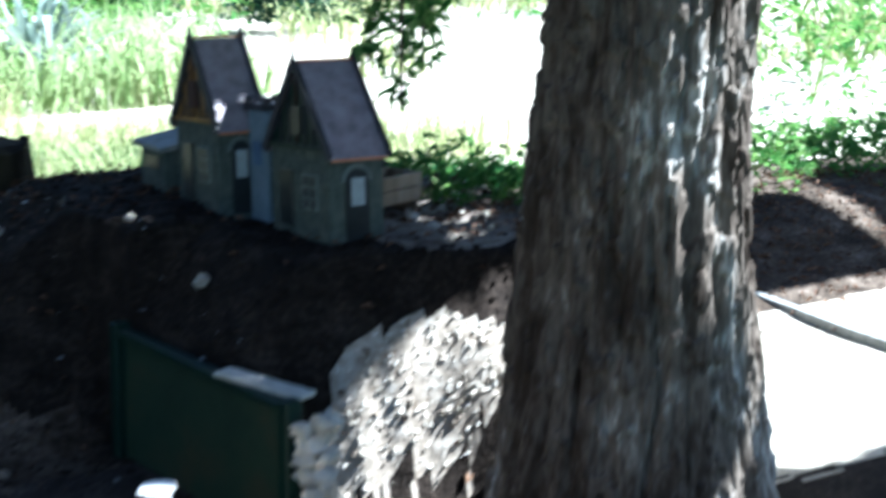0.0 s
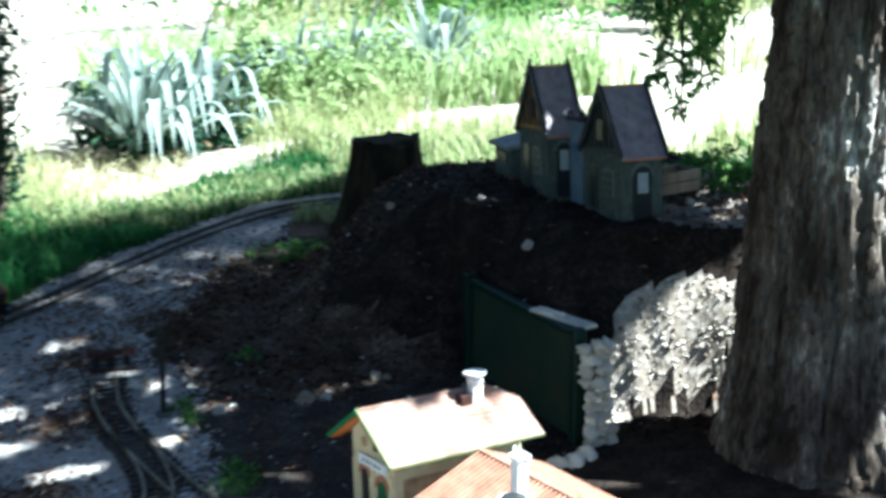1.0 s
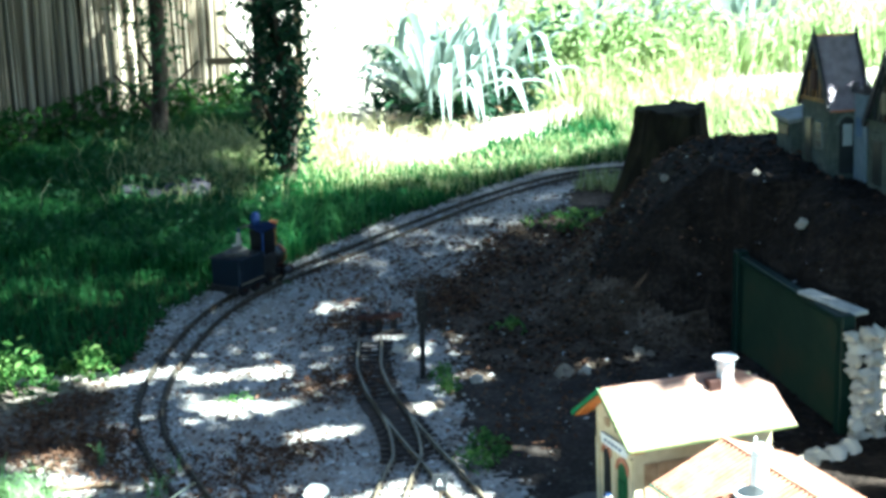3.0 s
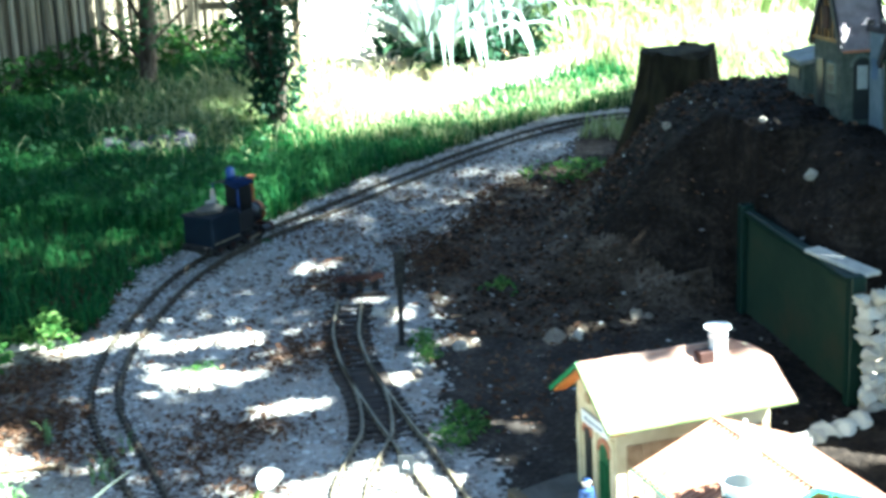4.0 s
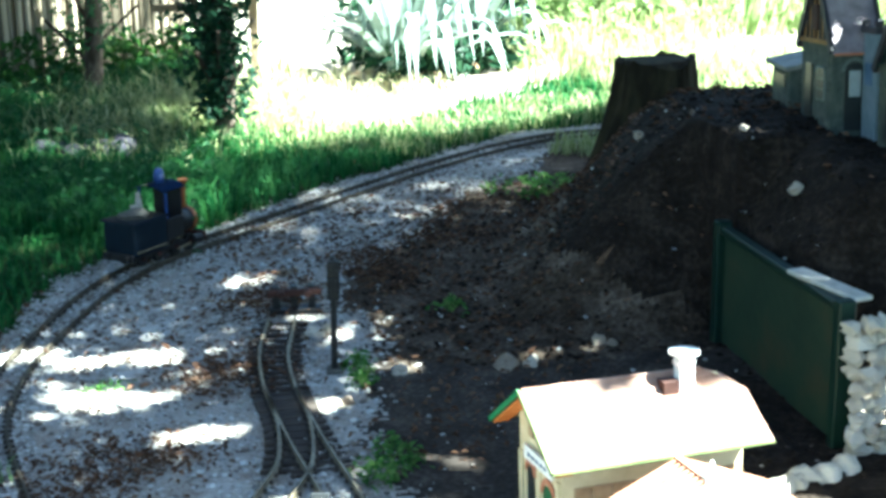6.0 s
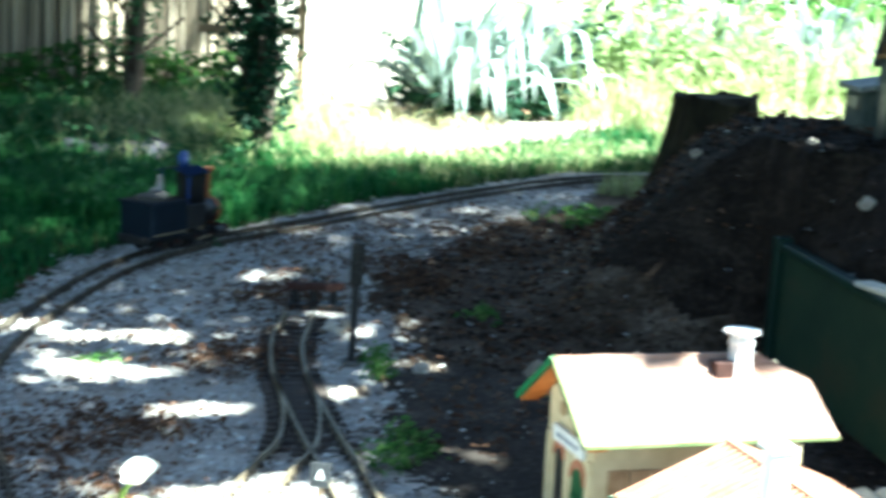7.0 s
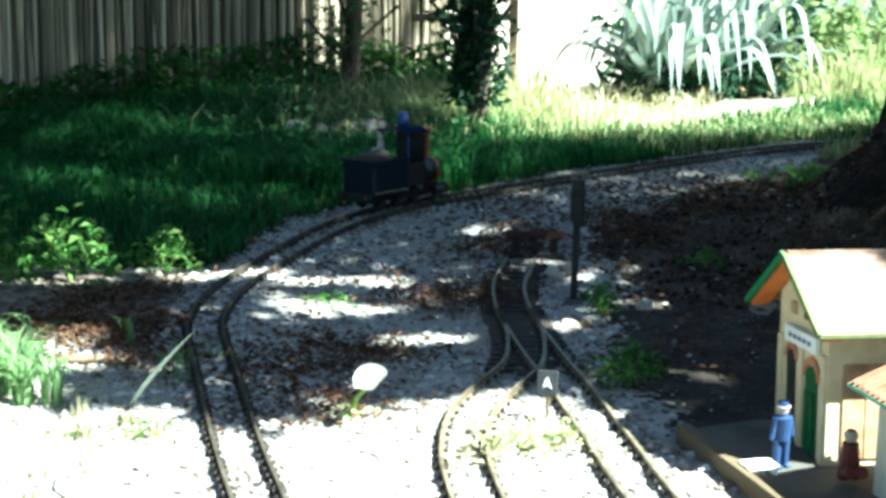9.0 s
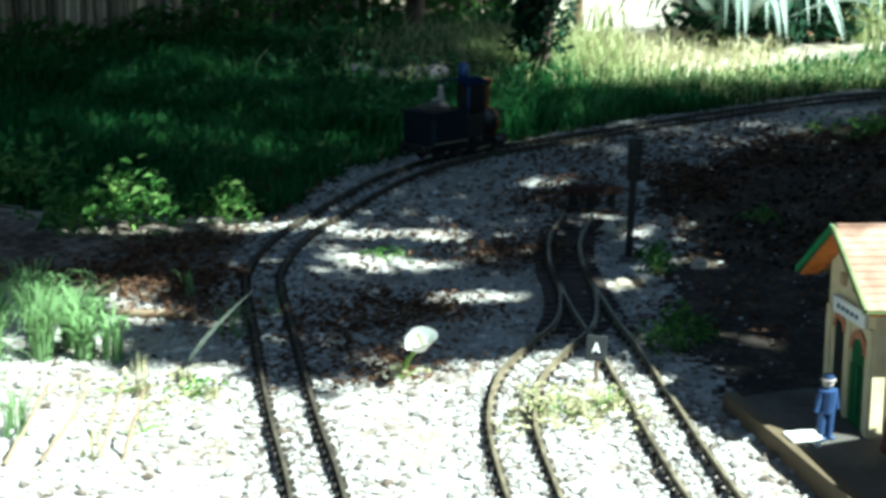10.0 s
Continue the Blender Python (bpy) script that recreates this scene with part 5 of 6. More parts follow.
def marker():
    root = thing("point_marker", pose(-0.016, -0.553, -0.016, 0, 0, -6), "small grey marker plate with an arrow on a stake", "sign")
    bm = bmesh.new()
    box(bm, (0.0045, 0.003, 0.056), pose(0, 0, 0.028), 0.0005)
    part("stake", bm, M["wood"], root)
    bm = bmesh.new()
    box(bm, (0.022, 0.003, 0.026), pose(0, -0.003, 0.060, -12), 0.0008)
    plate = part("plate", bm, M["slate_plate"], root)
    bm = bmesh.new()
    prism(bm, [(-0.0045, -0.005), (-0.002, -0.003), (0, -0.001), (0.002, -0.003), (0.0045, -0.005), (0, 0.007)], 0.001, pose(0, -0.0056, 0.060, -12))
    part("arrow", bm, M["white"], plate, "white arrow")


marker()


# ---- flower and weeds beside the track ----
def flower():
    base = Vector((-0.225, -0.545, 0))
    root = thing("white_flower", Matrix.Translation(base), "single white trumpet flower on a green stalk", "flower")
    pts = spline([(0, 0, -0.004), (0.008, -0.012, 0.018), (0.020, -0.028, 0.034), (0.030, -0.042, 0.043)], 0.006)
    v, f = [], []
    for k, p in enumerate(pts):
        for s in range(8):
            w = s / 8 * 6.283
            v.append((p.x + 0.0035 * math.cos(w), p.y + 0.0035 * math.sin(w), p.z))
        if k:
            o = (k - 1) * 8
            f += [(o + s, o + (s + 1) % 8, o + 8 + (s + 1) % 8, o + 8 + s) for s in range(8)]
    mesh_part("stalk", v, f, M["stem"], root, smooth=True)
    bm = bmesh.new()
    for k in range(8):
        t = k / 7
        r = 0.004 + 0.022 * t ** 0.8
        for s in range(22):
            w = s / 22 * 6.283
            lip = 1 + 0.18 * t * math.cos(w - 0.6) + 0.06 * t * math.cos(3 * w)
            bm.verts.new((r * lip * math.cos(w), r * lip * math.sin(w), 0.026 * t - 0.006 * t * t * math.cos(2 * w)))
    bm.verts.ensure_lookup_table()
    for k in range(7):
        for s in range(22):
            bm.faces.new([bm.verts[i] for i in (k * 22 + s, k * 22 + (s + 1) % 22, (k + 1) * 22 + (s + 1) % 22, (k + 1) * 22 + s)])
    bm.transform(pose(0.030, -0.042, 0.040, 24, -22, 0) @ Matrix.Diagonal((0.70, 0.62, 0.58, 1)))
    part("bloom", bm, M["petal"], root, "white trumpet bloom", True)
    bm = bmesh.new()
    tube(bm, 0.002, 0.0025, 0.014, pose(0.027, -0.044, 0.052, 16, -22, 0), 8)
    part("spadix", bm, M["tall_grass"], root)


flower()


def strap_leaf(points, width, mat, parent, name="leaf", fold=0.25, foot=0.55):
    """A long leaf along the points, widest below the middle."""
    p = spline(points, 0.012)
    v, f = [], []
    for k, c in enumerate(p):
        t = k / (len(p) - 1)
        d = (p[min(k + 1, len(p) - 1)] - p[max(k - 1, 0)]).normalized()
        s = d.cross(Vector((0, 0, 1)))
        s = s.normalized() if s.length > 0.05 else Vector((1, 0, 0))
        n = s.cross(d)
        w = width * min(1, foot + 1.6 * t) * max(0.03, 1 - t ** 2.2)
        v += [c - s * w * 0.5 + n * w * fold, c, c + s * w * 0.5 + n * w * fold]
        if k:
            o = (k - 1) * 3
            f += [(o, o + 1, o + 4, o + 3), (o + 1, o + 2, o + 5, o + 4)]
    return mesh_part(name, v, f, mat, parent, smooth=True)


def weed(x, y, n, ln, seed, label, mat="tall_grass", width=0.010):
    rs = random.Random(seed)
    root = thing("grass_tuft", pose(x, y, ground_at(x, y)), label, "plant", "weeds by the track")
    for k in range(n):
        a = rs.uniform(0, 6.283)
        h = ln * rs.uniform(0.55, 1.0)
        out = h * rs.uniform(0.3, 0.9)
        c, s = math.cos(a), math.sin(a)
        strap_leaf([(0.01 * c, 0.01 * s, -0.004), (0.3 * out * c, 0.3 * out * s, 0.55 * h), (0.7 * out * c, 0.7 * out * s, 0.8 * h), (out * c, out * s, 0.62 * h)],
                   width * rs.uniform(0.7, 1.2), M[mat], root)


root = thing("long_blade", pose(-0.463, -0.555, 0), "single long pale green leaf leaning over the rails", "plant")
strap_leaf([(0, 0, -0.004), (0.036, -0.036, 0.040), (0.074, -0.074, 0.082), (0.112, -0.112, 0.121)], 0.009, M["agave"], root)
for i, (x, y, n, ln, w) in enumerate([(-0.605, -0.53, 130, 0.085, 0.0028), (-0.62, -0.58, 110, 0.10, 0.0028), (-0.575, -0.565, 34, 0.085, 0.0055), (-0.545, -0.56, 22, 0.075, 0.006), (-0.66, -0.50, 90, 0.11, 0.003), (-0.67, -0.60, 90, 0.12, 0.003),
                                      (-0.62, -0.42, 20, 0.07, 0.003), (-0.55, -0.80, 26, 0.07, 0.003), (-0.62, -0.74, 50, 0.10, 0.0034), (-0.70, -0.80, 30, 0.12, 0.004), (-0.435, -0.45, 12, 0.06, 0.003), (-0.445, -0.46, 10, 0.05, 0.003), (-0.42, -0.36, 8, 0.05, 0.003), (-0.545, -0.30, 10, 0.05, 0.003)]):
    weed(x, y, n, ln, i, "tuft of arching grey-green grass in the sunlit gravel", "weed_green", w)


for i, (x, y, n, ln) in enumerate([(-0.03, -0.65, 26, 0.05), (0.005, -0.635, 20, 0.045), (-0.065, -0.67, 22, 0.05), (-0.44, -0.62, 12, 0.05), (-0.47, -0.67, 14, 0.06), (-0.40, -0.66, 12, 0.045), (-0.50, -0.60, 12, 0.05), (-0.46, -0.84, 8, 0.10)]):
    weed(x, y, n, ln * 0.6, 30 + i, "dry yellowish weed in the sunlit gravel", "dry_weed", 0.0045)


def leafy(name, x, y, w, h, n, size, mat, label, seed, category="plant", group="", flat=0.3):
    """A low leafy plant: stems and a loose, uneven heap of leaves."""
    rs = np.random.RandomState(seed)
    root = thing(name, pose(x, y, ground_at(x, y)), label, category, group)
    a, r = rs.uniform(0, 6.283, n), np.sqrt(rs.uniform(0, 1, n))
    bump = 1 + 0.35 * np.sin(a * 3 + seed) + 0.2 * np.sin(a * 7 + 2 * seed)
    px, py = r * np.cos(a) * w * 0.5 * bump, r * np.sin(a) * w * 0.5 * bump
    pz = h * (1 - 0.75 * r ** 2) * (0.25 + 0.75 * rs.uniform(0, 1, n) ** 0.6) * (1 + 0.25 * np.sin(a * 5 + seed))
    leaves("foliage", np.stack([px, py, pz], 1), size * rs.uniform(0.6, 1.3, n), M[mat], "", seed, flat, root, kind="")
    for k in range(7):
        b = rs.uniform(0, 6.283)
        bm = bmesh.new()
        e = Vector((math.cos(b) * w * 0.25, math.sin(b) * w * 0.25, h * 0.75))
        m = Matrix.Translation(e / 2) @ e.to_track_quat("Z", "X").to_matrix().to_4x4()
        tube(bm, size * 0.08, size * 0.04, e.length, m, 6)
        part("stem", bm, M["stem"], root)
    return root


for i, (x, y, w, h, n, s) in enumerate([(-0.06, -0.66, 0.09, 0.03, 70, 0.010), (0.0, -0.64, 0.07, 0.03, 50, 0.010), (-0.42, -0.655, 0.06, 0.02, 30, 0.010), (0.036, 0.005, 0.05, 0.035, 60, 0.014), (0.058, -0.40, 0.07, 0.03, 110, 0.013), (0.075, -0.34, 0.06, 0.035, 90, 0.014), (0.04, -0.06, 0.05, 0.03, 60, 0.014),
                                        (0.10, -0.36, 0.04, 0.016, 30, 0.012), (-0.335, -0.06, 0.09, 0.016, 70, 0.010), (0.20, 0.26, 0.06, 0.03, 50, 0.014), (0.46, 0.95, 0.22, 0.05, 200, 0.02)]):
    leafy("weed", x, y, w, h, n, s, "dry_weed" if i < 2 else "bush", "small leafy green weed between the stones", 40 + i, group="low weeds")
for i, (x, y, w, h, n, s) in enumerate([(-0.03, -0.65, 0.15, 0.022, 240, 0.011), (-0.43, -0.66, 0.12, 0.014, 90, 0.010), (-0.50, -0.66, 0.12, 0.014, 60, 0.010), (-0.44, -0.76, 0.12, 0.012, 50, 0.010), (-0.22, -0.56, 0.07, 0.012, 50, 0.010)]):
    leafy("dry_weed", x, y, w, h, n, s, "dry_weed", "low dry yellow-green weed spread over the gravel", 90 + i, group="dry weeds", flat=0.6)
for i, (x, y, w, h, n, s) in enumerate([(-0.74, 0.04, 0.15, 0.10, 260, 0.022), (-0.62, 0.13, 0.11, 0.06, 150, 0.020), (-0.84, 0.04, 0.13, 0.07, 150, 0.024), (-0.98, 0.2, 0.2, 0.10, 200, 0.026)]):
    leafy("leafy_plant", x, y, w, h, n, s, "bush", "leafy green plant in dappled light behind the track", 60 + i, group="plants behind the track")


# ---- stones ----
def stones(places, label, group, mat="stone"):
    shapes = []
    for k in range(6):
        bm = rock((1, 0.85, 0.66), 0.38, 10 + k, 3)
        for j in range(14):   # broken faces
            d = Vector((random.gauss(0, 1), random.gauss(0, 1), random.gauss(0, 1))).normalized()
            cut = random.uniform(0.26, 0.36)
            for v in bm.verts:
                over = v.co.dot(d) - cut
                if over > 0:
                    v.co -= d * over
        me = bpy.data.meshes.new("stone")
        bm.to_mesh(me)
        bm.free()
        me.materials.append(M[mat])
        shapes.append(me)
    for i, (x, y, s, lift) in enumerate(places):
        ob = new("stone", shapes[i % 6])
        ob.matrix_world = pose(x, y, ground_at(x, y) + lift + s * 0.12, random.uniform(-20, 20), random.uniform(-20, 20), random.uniform(0, 360)) @ Matrix.Diagonal((s, s, s, 1))
        tagged(ob, label, "stone", group)


# stacked pale stones at the end of the green wall
stack = []
for k in range(9):
    for c in range(3):
        stack.append((0.676 + c * 0.019 - 0.001 * k + random.uniform(-0.007, 0.007), -0.384 + 0.006 * c + random.uniform(-0.008, 0.008), random.uniform(0.026, 0.042), k * 0.0215 + random.uniform(-0.003, 0.003)))
for i, (x, y, s, lift) in enumerate(stack):
    stack[i] = (x, y, s, lift - ground_at(x, y))
stones(stack, "pale limestone lump stacked at the wall's end", "stacked wall stones")
slope = []
for k in range(130):
    x = random.uniform(0.68, 1.06)
    y = -0.33 * (x - 0.70) + random.uniform(-0.244 + 0.20 * (x - 0.80), -0.205)
    if x < 0.705 + 2.6 * (y + 0.33 * (x - 0.70) + 0.245):
        continue
    slope.append((x, y, random.choice((0.006, 0.008, 0.010, 0.014)) * random.uniform(0.8, 1.2), -0.0045))
stones(slope, "pale broken limestone rubble on the sunlit slope", "rubble on the slope", "rubble")
stones([(0.47 + 0.0165 * k, -0.525 + 0.0095 * k + random.uniform(-0.010, 0.010), random.uniform(0.030, 0.050) + 0.0008 * k, -0.006) for k in range(12)],
       "pale limestone edging stone on the ground", "edging stones")
stones([(0.42, 0.085, 0.034, 0.0), (0.44, 0.075, 0.022, 0.0), (0.265, 0.005, 0.055, -0.006), (0.30, -0.005, 0.035, -0.004), (0.10, -0.008, 0.045, -0.008),
        (0.0, -0.135, 0.040, -0.006), (0.018, -0.125, 0.026, 0), (-0.018, -0.15, 0.022, 0), (-0.03, 0.175, 0.045, -0.006), (-0.01, 0.185, 0.03, 0), (-0.05, 0.16, 0.02, 0), (0.005, 0.03, 0.014, 0),
        (0.55, 0.42, 0.022, 0), (0.66, 0.15, 0.02, 0), (0.70, -0.02, 0.03, 0), (0.62, 0.33, 0.014, 0), (-0.09, 0.44, 0.03, 0), (-0.07, 0.45, 0.02, 0)],
      "pale brownish stone lying on the garden soil", "scattered stones", "rubble")
stones([(-0.68 + 0.035 * k + random.uniform(-0.01, 0.01), 1.385 + random.uniform(-0.05, 0.05), random.uniform(0.06, 0.10), 0.022) for k in range(6)], "flat lilac-grey stone in the turf", "turf stones", "lilac_stone")
back = [(random.uniform(1.02, 1.30), random.uniform(-0.16, 0.22), random.uniform(0.010, 0.030), 0.0) for k in range(40)]
stones(back, "pale stone in the dappled bank behind the tree", "bank stones")

# ---- gravel and leaf litter ----
x, y = scatter(38000, -0.95, 0.5, -1.15, 1.35, (0,), 0.022)
pebbles("gravel", x, y, RS.choice([0.003, 0.005, 0.007, 0.010, 0.014], len(x), p=[0.26, 0.30, 0.26, 0.13, 0.05]), M["pebble"], "grey and white gravel round the tracks", 1, sink=0.36)
x, y = RS.uniform(-0.56, 0.75, 130000), RS.uniform(-1.15, 1.56, 130000)
main = line_gap(x, y, LINE_MAIN)[0]
gaps = np.minimum(np.minimum(main, line_gap(x, y, LINE_RIGHT)[0]), line_gap(x, y, LINE_LEFT)[0])
ok = (gaps < 0.055) & (np.abs(gaps - GAUGE / 2) > 0.0045) & (RS.uniform(0, 1, len(x)) < np.where(main < 0.055, 0.9, np.maximum(smooth_step(-0.36, -0.52, y), 0.12 + 0.40 * smooth_step(-0.08, 0.03, y))))
x, y = x[ok], y[ok]
pebbles("ballast", x, y, RS.uniform(0.004, 0.009, len(x)), M["pebble"], "pale ballast filling the tracks", 14, sink=0.15)
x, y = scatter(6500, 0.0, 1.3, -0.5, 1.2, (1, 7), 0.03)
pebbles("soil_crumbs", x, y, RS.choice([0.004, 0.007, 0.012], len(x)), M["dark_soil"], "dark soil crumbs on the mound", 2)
x, y = scatter(2600, -0.45, 0.6, 0.05, 1.3, (0,))
ok = RS.uniform(0, 1, len(x)) < np.clip(0.25 + 0.6 * wave(x, y, 8, 71) + 0.25 * y, 0, 1)
x, y = x[ok], y[ok]
pebbles("earth_crumbs", x, y, RS.choice([0.004, 0.006, 0.009, 0.013], len(x)), M["mulch"], "brown crumbs of earth among the gravel", 22)
x, y = scatter(230, 0.05, 0.7, -0.45, 1.1, (1, 2, 7))
pebbles("mound_chips", x, y, RS.choice([0.004, 0.006, 0.010], len(x)), M["pebble"], "small pale chips on the mound", 4)
x, y = scatter(8000, 0.64, 1.12, -0.45, 0.0, (6,))
pebbles("slope_chips", x, y, RS.choice([0.002, 0.003, 0.005, 0.008], len(x)), M["rubble_chip"], "pale limestone chips on the slope", 6, sink=0.4)


def litter(n, centres, spread, size, seed, label):
    rs = np.random.RandomState(seed)
    c = np.array(centres)[rs.randint(0, len(centres), n)]
    x, y = c[:, 0] + rs.normal(0, spread, n), c[:, 1] + rs.normal(0, spread, n)
    z = height(x, y) + rs.uniform(0.003, 0.012, n)
    leaves("leaf_litter", np.stack([x, y, z], 1), rs.uniform(0.5, 1.4, n) * size, M["litter"], label, seed, 0.8, aspect=0.55)


litter(4200, [(-0.19, -0.02), (-0.15, 0.03), (-0.22, -0.30), (-0.30, -0.32), (-0.14, 0.30), (-0.10, 0.36), (-0.33, -0.42), (-0.25, -0.53), (0.1, 0.42), (0.2, 0.62), (0.05, 0.5), (-0.62, -0.02), (-0.60, 0.33)],
       0.045, 0.010, 5, "drifts of small brown dead leaves")
litter(2400, [(0.3, 0.3), (0.45, 0.5), (0.2, 0.15), (0.55, 0.75), (0.35, 0.7), (0.8, 0.4), (0.25, 0.85), (-0.3, 0.1), (-0.1, 0.55), (0.0, 0.7)], 0.13, 0.013, 6, "thin scatter of dead leaves and twigs")
litter(2200, [(2.2, 0.4), (2.5, 0.55), (2.8, 0.7), (2.3, 0.8), (3.1, 0.6), (1.12, -0.05), (1.2, 0.1)], 0.16, 0.016, 16, "brown mulch leaves under the shrubs")
litter(420, [(0.15, -0.1), (0.2, -0.25), (0.3, -0.15), (0.12, -0.3), (0.4, -0.2), (0.3, -0.02)], 0.06, 0.011, 27, "few brown dead leaves on the trodden path")
litter(1500, [(-0.62, -0.26), (-0.72, -0.24), (-0.55, -0.22), (-0.82, -0.28), (-0.66, -0.10), (-0.52, -0.36)], 0.045, 0.013, 17, "dark brown litter beside the grass tufts")

# ---- turf, undergrowth, tall grass ----
x, y = scatter(85000, -1.9, 2.6, 0.0, 2.2, (4,))
blades("turf", x, y, RS.uniform(0.03, 0.075, len(x)) * (1 + 0.5 * wave(x, y, 5, 51)), RS.uniform(0.0014, 0.0030, len(x)), RS.uniform(0.2, 0.9, len(x)), M["grass"],
       "long green turf behind the curved track", 7)
x, y = RS.uniform(-2.6, -0.25, 22000), RS.uniform(0.55, 2.6, 22000)
ok = (y > 0.62 - 0.55 * (x + 0.4)) & (y < 2.55 + 0.74 * (x + 0.42))
x, y = x[ok], y[ok]
z = height(x, y) + np.abs(0.06 + 0.06 * wave(x, y, 7, 55)) * RS.uniform(0.1, 1.3, len(x))
pick = RS.uniform(0, 1, len(x)) < 0.45
leaves("undergrowth", np.stack([x, y, z], 1)[pick], RS.uniform(0.012, 0.03, pick.sum()), M["ivy"], "dark leafy ground cover below the reed fence", 8, 0.35)
along, off = RS.uniform(0, 1, 5200), np.abs(RS.normal(0, 0.09, 5200)) + 0.03
x, y = -2.95 + 2.48 * along + 0.76 * off, -0.15 + 2.895 * along - 0.65 * off
z = height(x, y) + RS.uniform(0.0, 1.0, len(x)) * (0.14 + 0.08 * wave(x, y, 6, 56)) * np.clip(1.2 - 2 * off, 0.3, 1)
leaves("fence_growth", np.stack([x, y, z], 1), RS.uniform(0.02, 0.045, len(x)), M["leaf"], "dark leafy growth along the foot of the reed fence", 28, 0.15)
x, y = RS.uniform(-2.6, -0.2, 60000), RS.uniform(0.5, 2.6, 60000)
ok = (y > 0.62 - 0.55 * (x + 0.4)) & (y < 2.6 + 0.74 * (x + 0.42)) & (zone(x, y) == 4)
x, y = x[ok], y[ok]
blades("rough_grass", x, y, RS.uniform(0.05, 0.12, len(x)) * (1 + 0.5 * wave(x, y, 6, 52)), RS.uniform(0.0015, 0.003, len(x)), RS.uniform(0.3, 0.9, len(x)), M["grass"],
       "rough green grass below the reed fence", 19)
x, y = RS.normal(-0.42, 0.17, 4200), RS.normal(1.70, 0.17, 4200)
blades("pale_grass", x, y, RS.uniform(0.06, 0.16, len(x)), RS.uniform(0.0015, 0.003, len(x)), RS.uniform(0.3, 0.9, len(x)), M["tall_grass"],
       "clump of paler grass below the fence", 23)
x, y = RS.normal(-0.255, 0.05, 420), RS.normal(1.41, 0.045, 420)
blades("sapling_grass", x, y, RS.uniform(0.05, 0.15, len(x)), RS.uniform(0.0015, 0.003, len(x)), RS.uniform(0.2, 0.8, len(x)), M["grass"],
       "long grass round the sapling", 26)
x, y = RS.uniform(0.75, 1.9, 4200), RS.uniform(1.35, 2.45, 4200)
ok = (zone(x, y) != 0) & (wave(x, y, 5, 59) > -0.5)
x, y = x[ok], y[ok]
blades("grass_fringe", x, y, RS.uniform(0.06, 0.17, len(x)), RS.uniform(0.0015, 0.0035, len(x)), RS.uniform(0.2, 0.8, len(x)), M["tall_grass"],
       "yellow-green grass behind the mound", 20)
x, y = RS.uniform(-0.5, 1.3, 15000), RS.uniform(1.3, 2.15, 15000)
ok = (zone(x, y) != 0) & (y > 1.38 - 0.1 * x + 0.08 * wave(x, y, 7, 60)) & (RS.uniform(0, 1, len(x)) < smooth_step(1.80, 1.52, y - 0.30 * np.clip(x - 0.2, 0, 0.8) + 0.1 * wave(x, y, 9, 66)))
x, y = x[ok], y[ok]
blades("bed_fringe", x, y, RS.uniform(0.03, 0.08, len(x)), RS.uniform(0.0015, 0.003, len(x)), RS.uniform(0.2, 0.8, len(x)), M["tall_grass"],
       "yellow-green grass fringe along the pale sand", 21)
x, y = RS.uniform(-0.55, 2.6, 15000), RS.uniform(1.55, 3.4, 15000)
ok = (y > 1.62 + 0.12 * wave(x, y, 8, 57)) & (wave(x, y, 3.1, 58) > np.where(x < 0.5, 0.75, 0.2)) & ~((x > -0.2) & (x < 0.42) & (y < 2.0))
x, y = x[ok], y[ok]
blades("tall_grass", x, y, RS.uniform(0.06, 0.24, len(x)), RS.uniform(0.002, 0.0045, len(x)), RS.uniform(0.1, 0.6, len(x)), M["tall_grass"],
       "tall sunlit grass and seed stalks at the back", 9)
x, y = RS.uniform(1.2, 8.0, 9000), RS.uniform(3.2, 9.0, 9000)
ok = wave(x, y, 1.1, 61) > 0.05
x, y = x[ok], y[ok]
blades("meadow", x, y, RS.uniform(0.10, 0.35, len(x)), RS.uniform(0.004, 0.010, len(x)), RS.uniform(0.2, 0.8, len(x)), M["tall_grass"],
       "patches of sunlit grass in the far garden", 10)


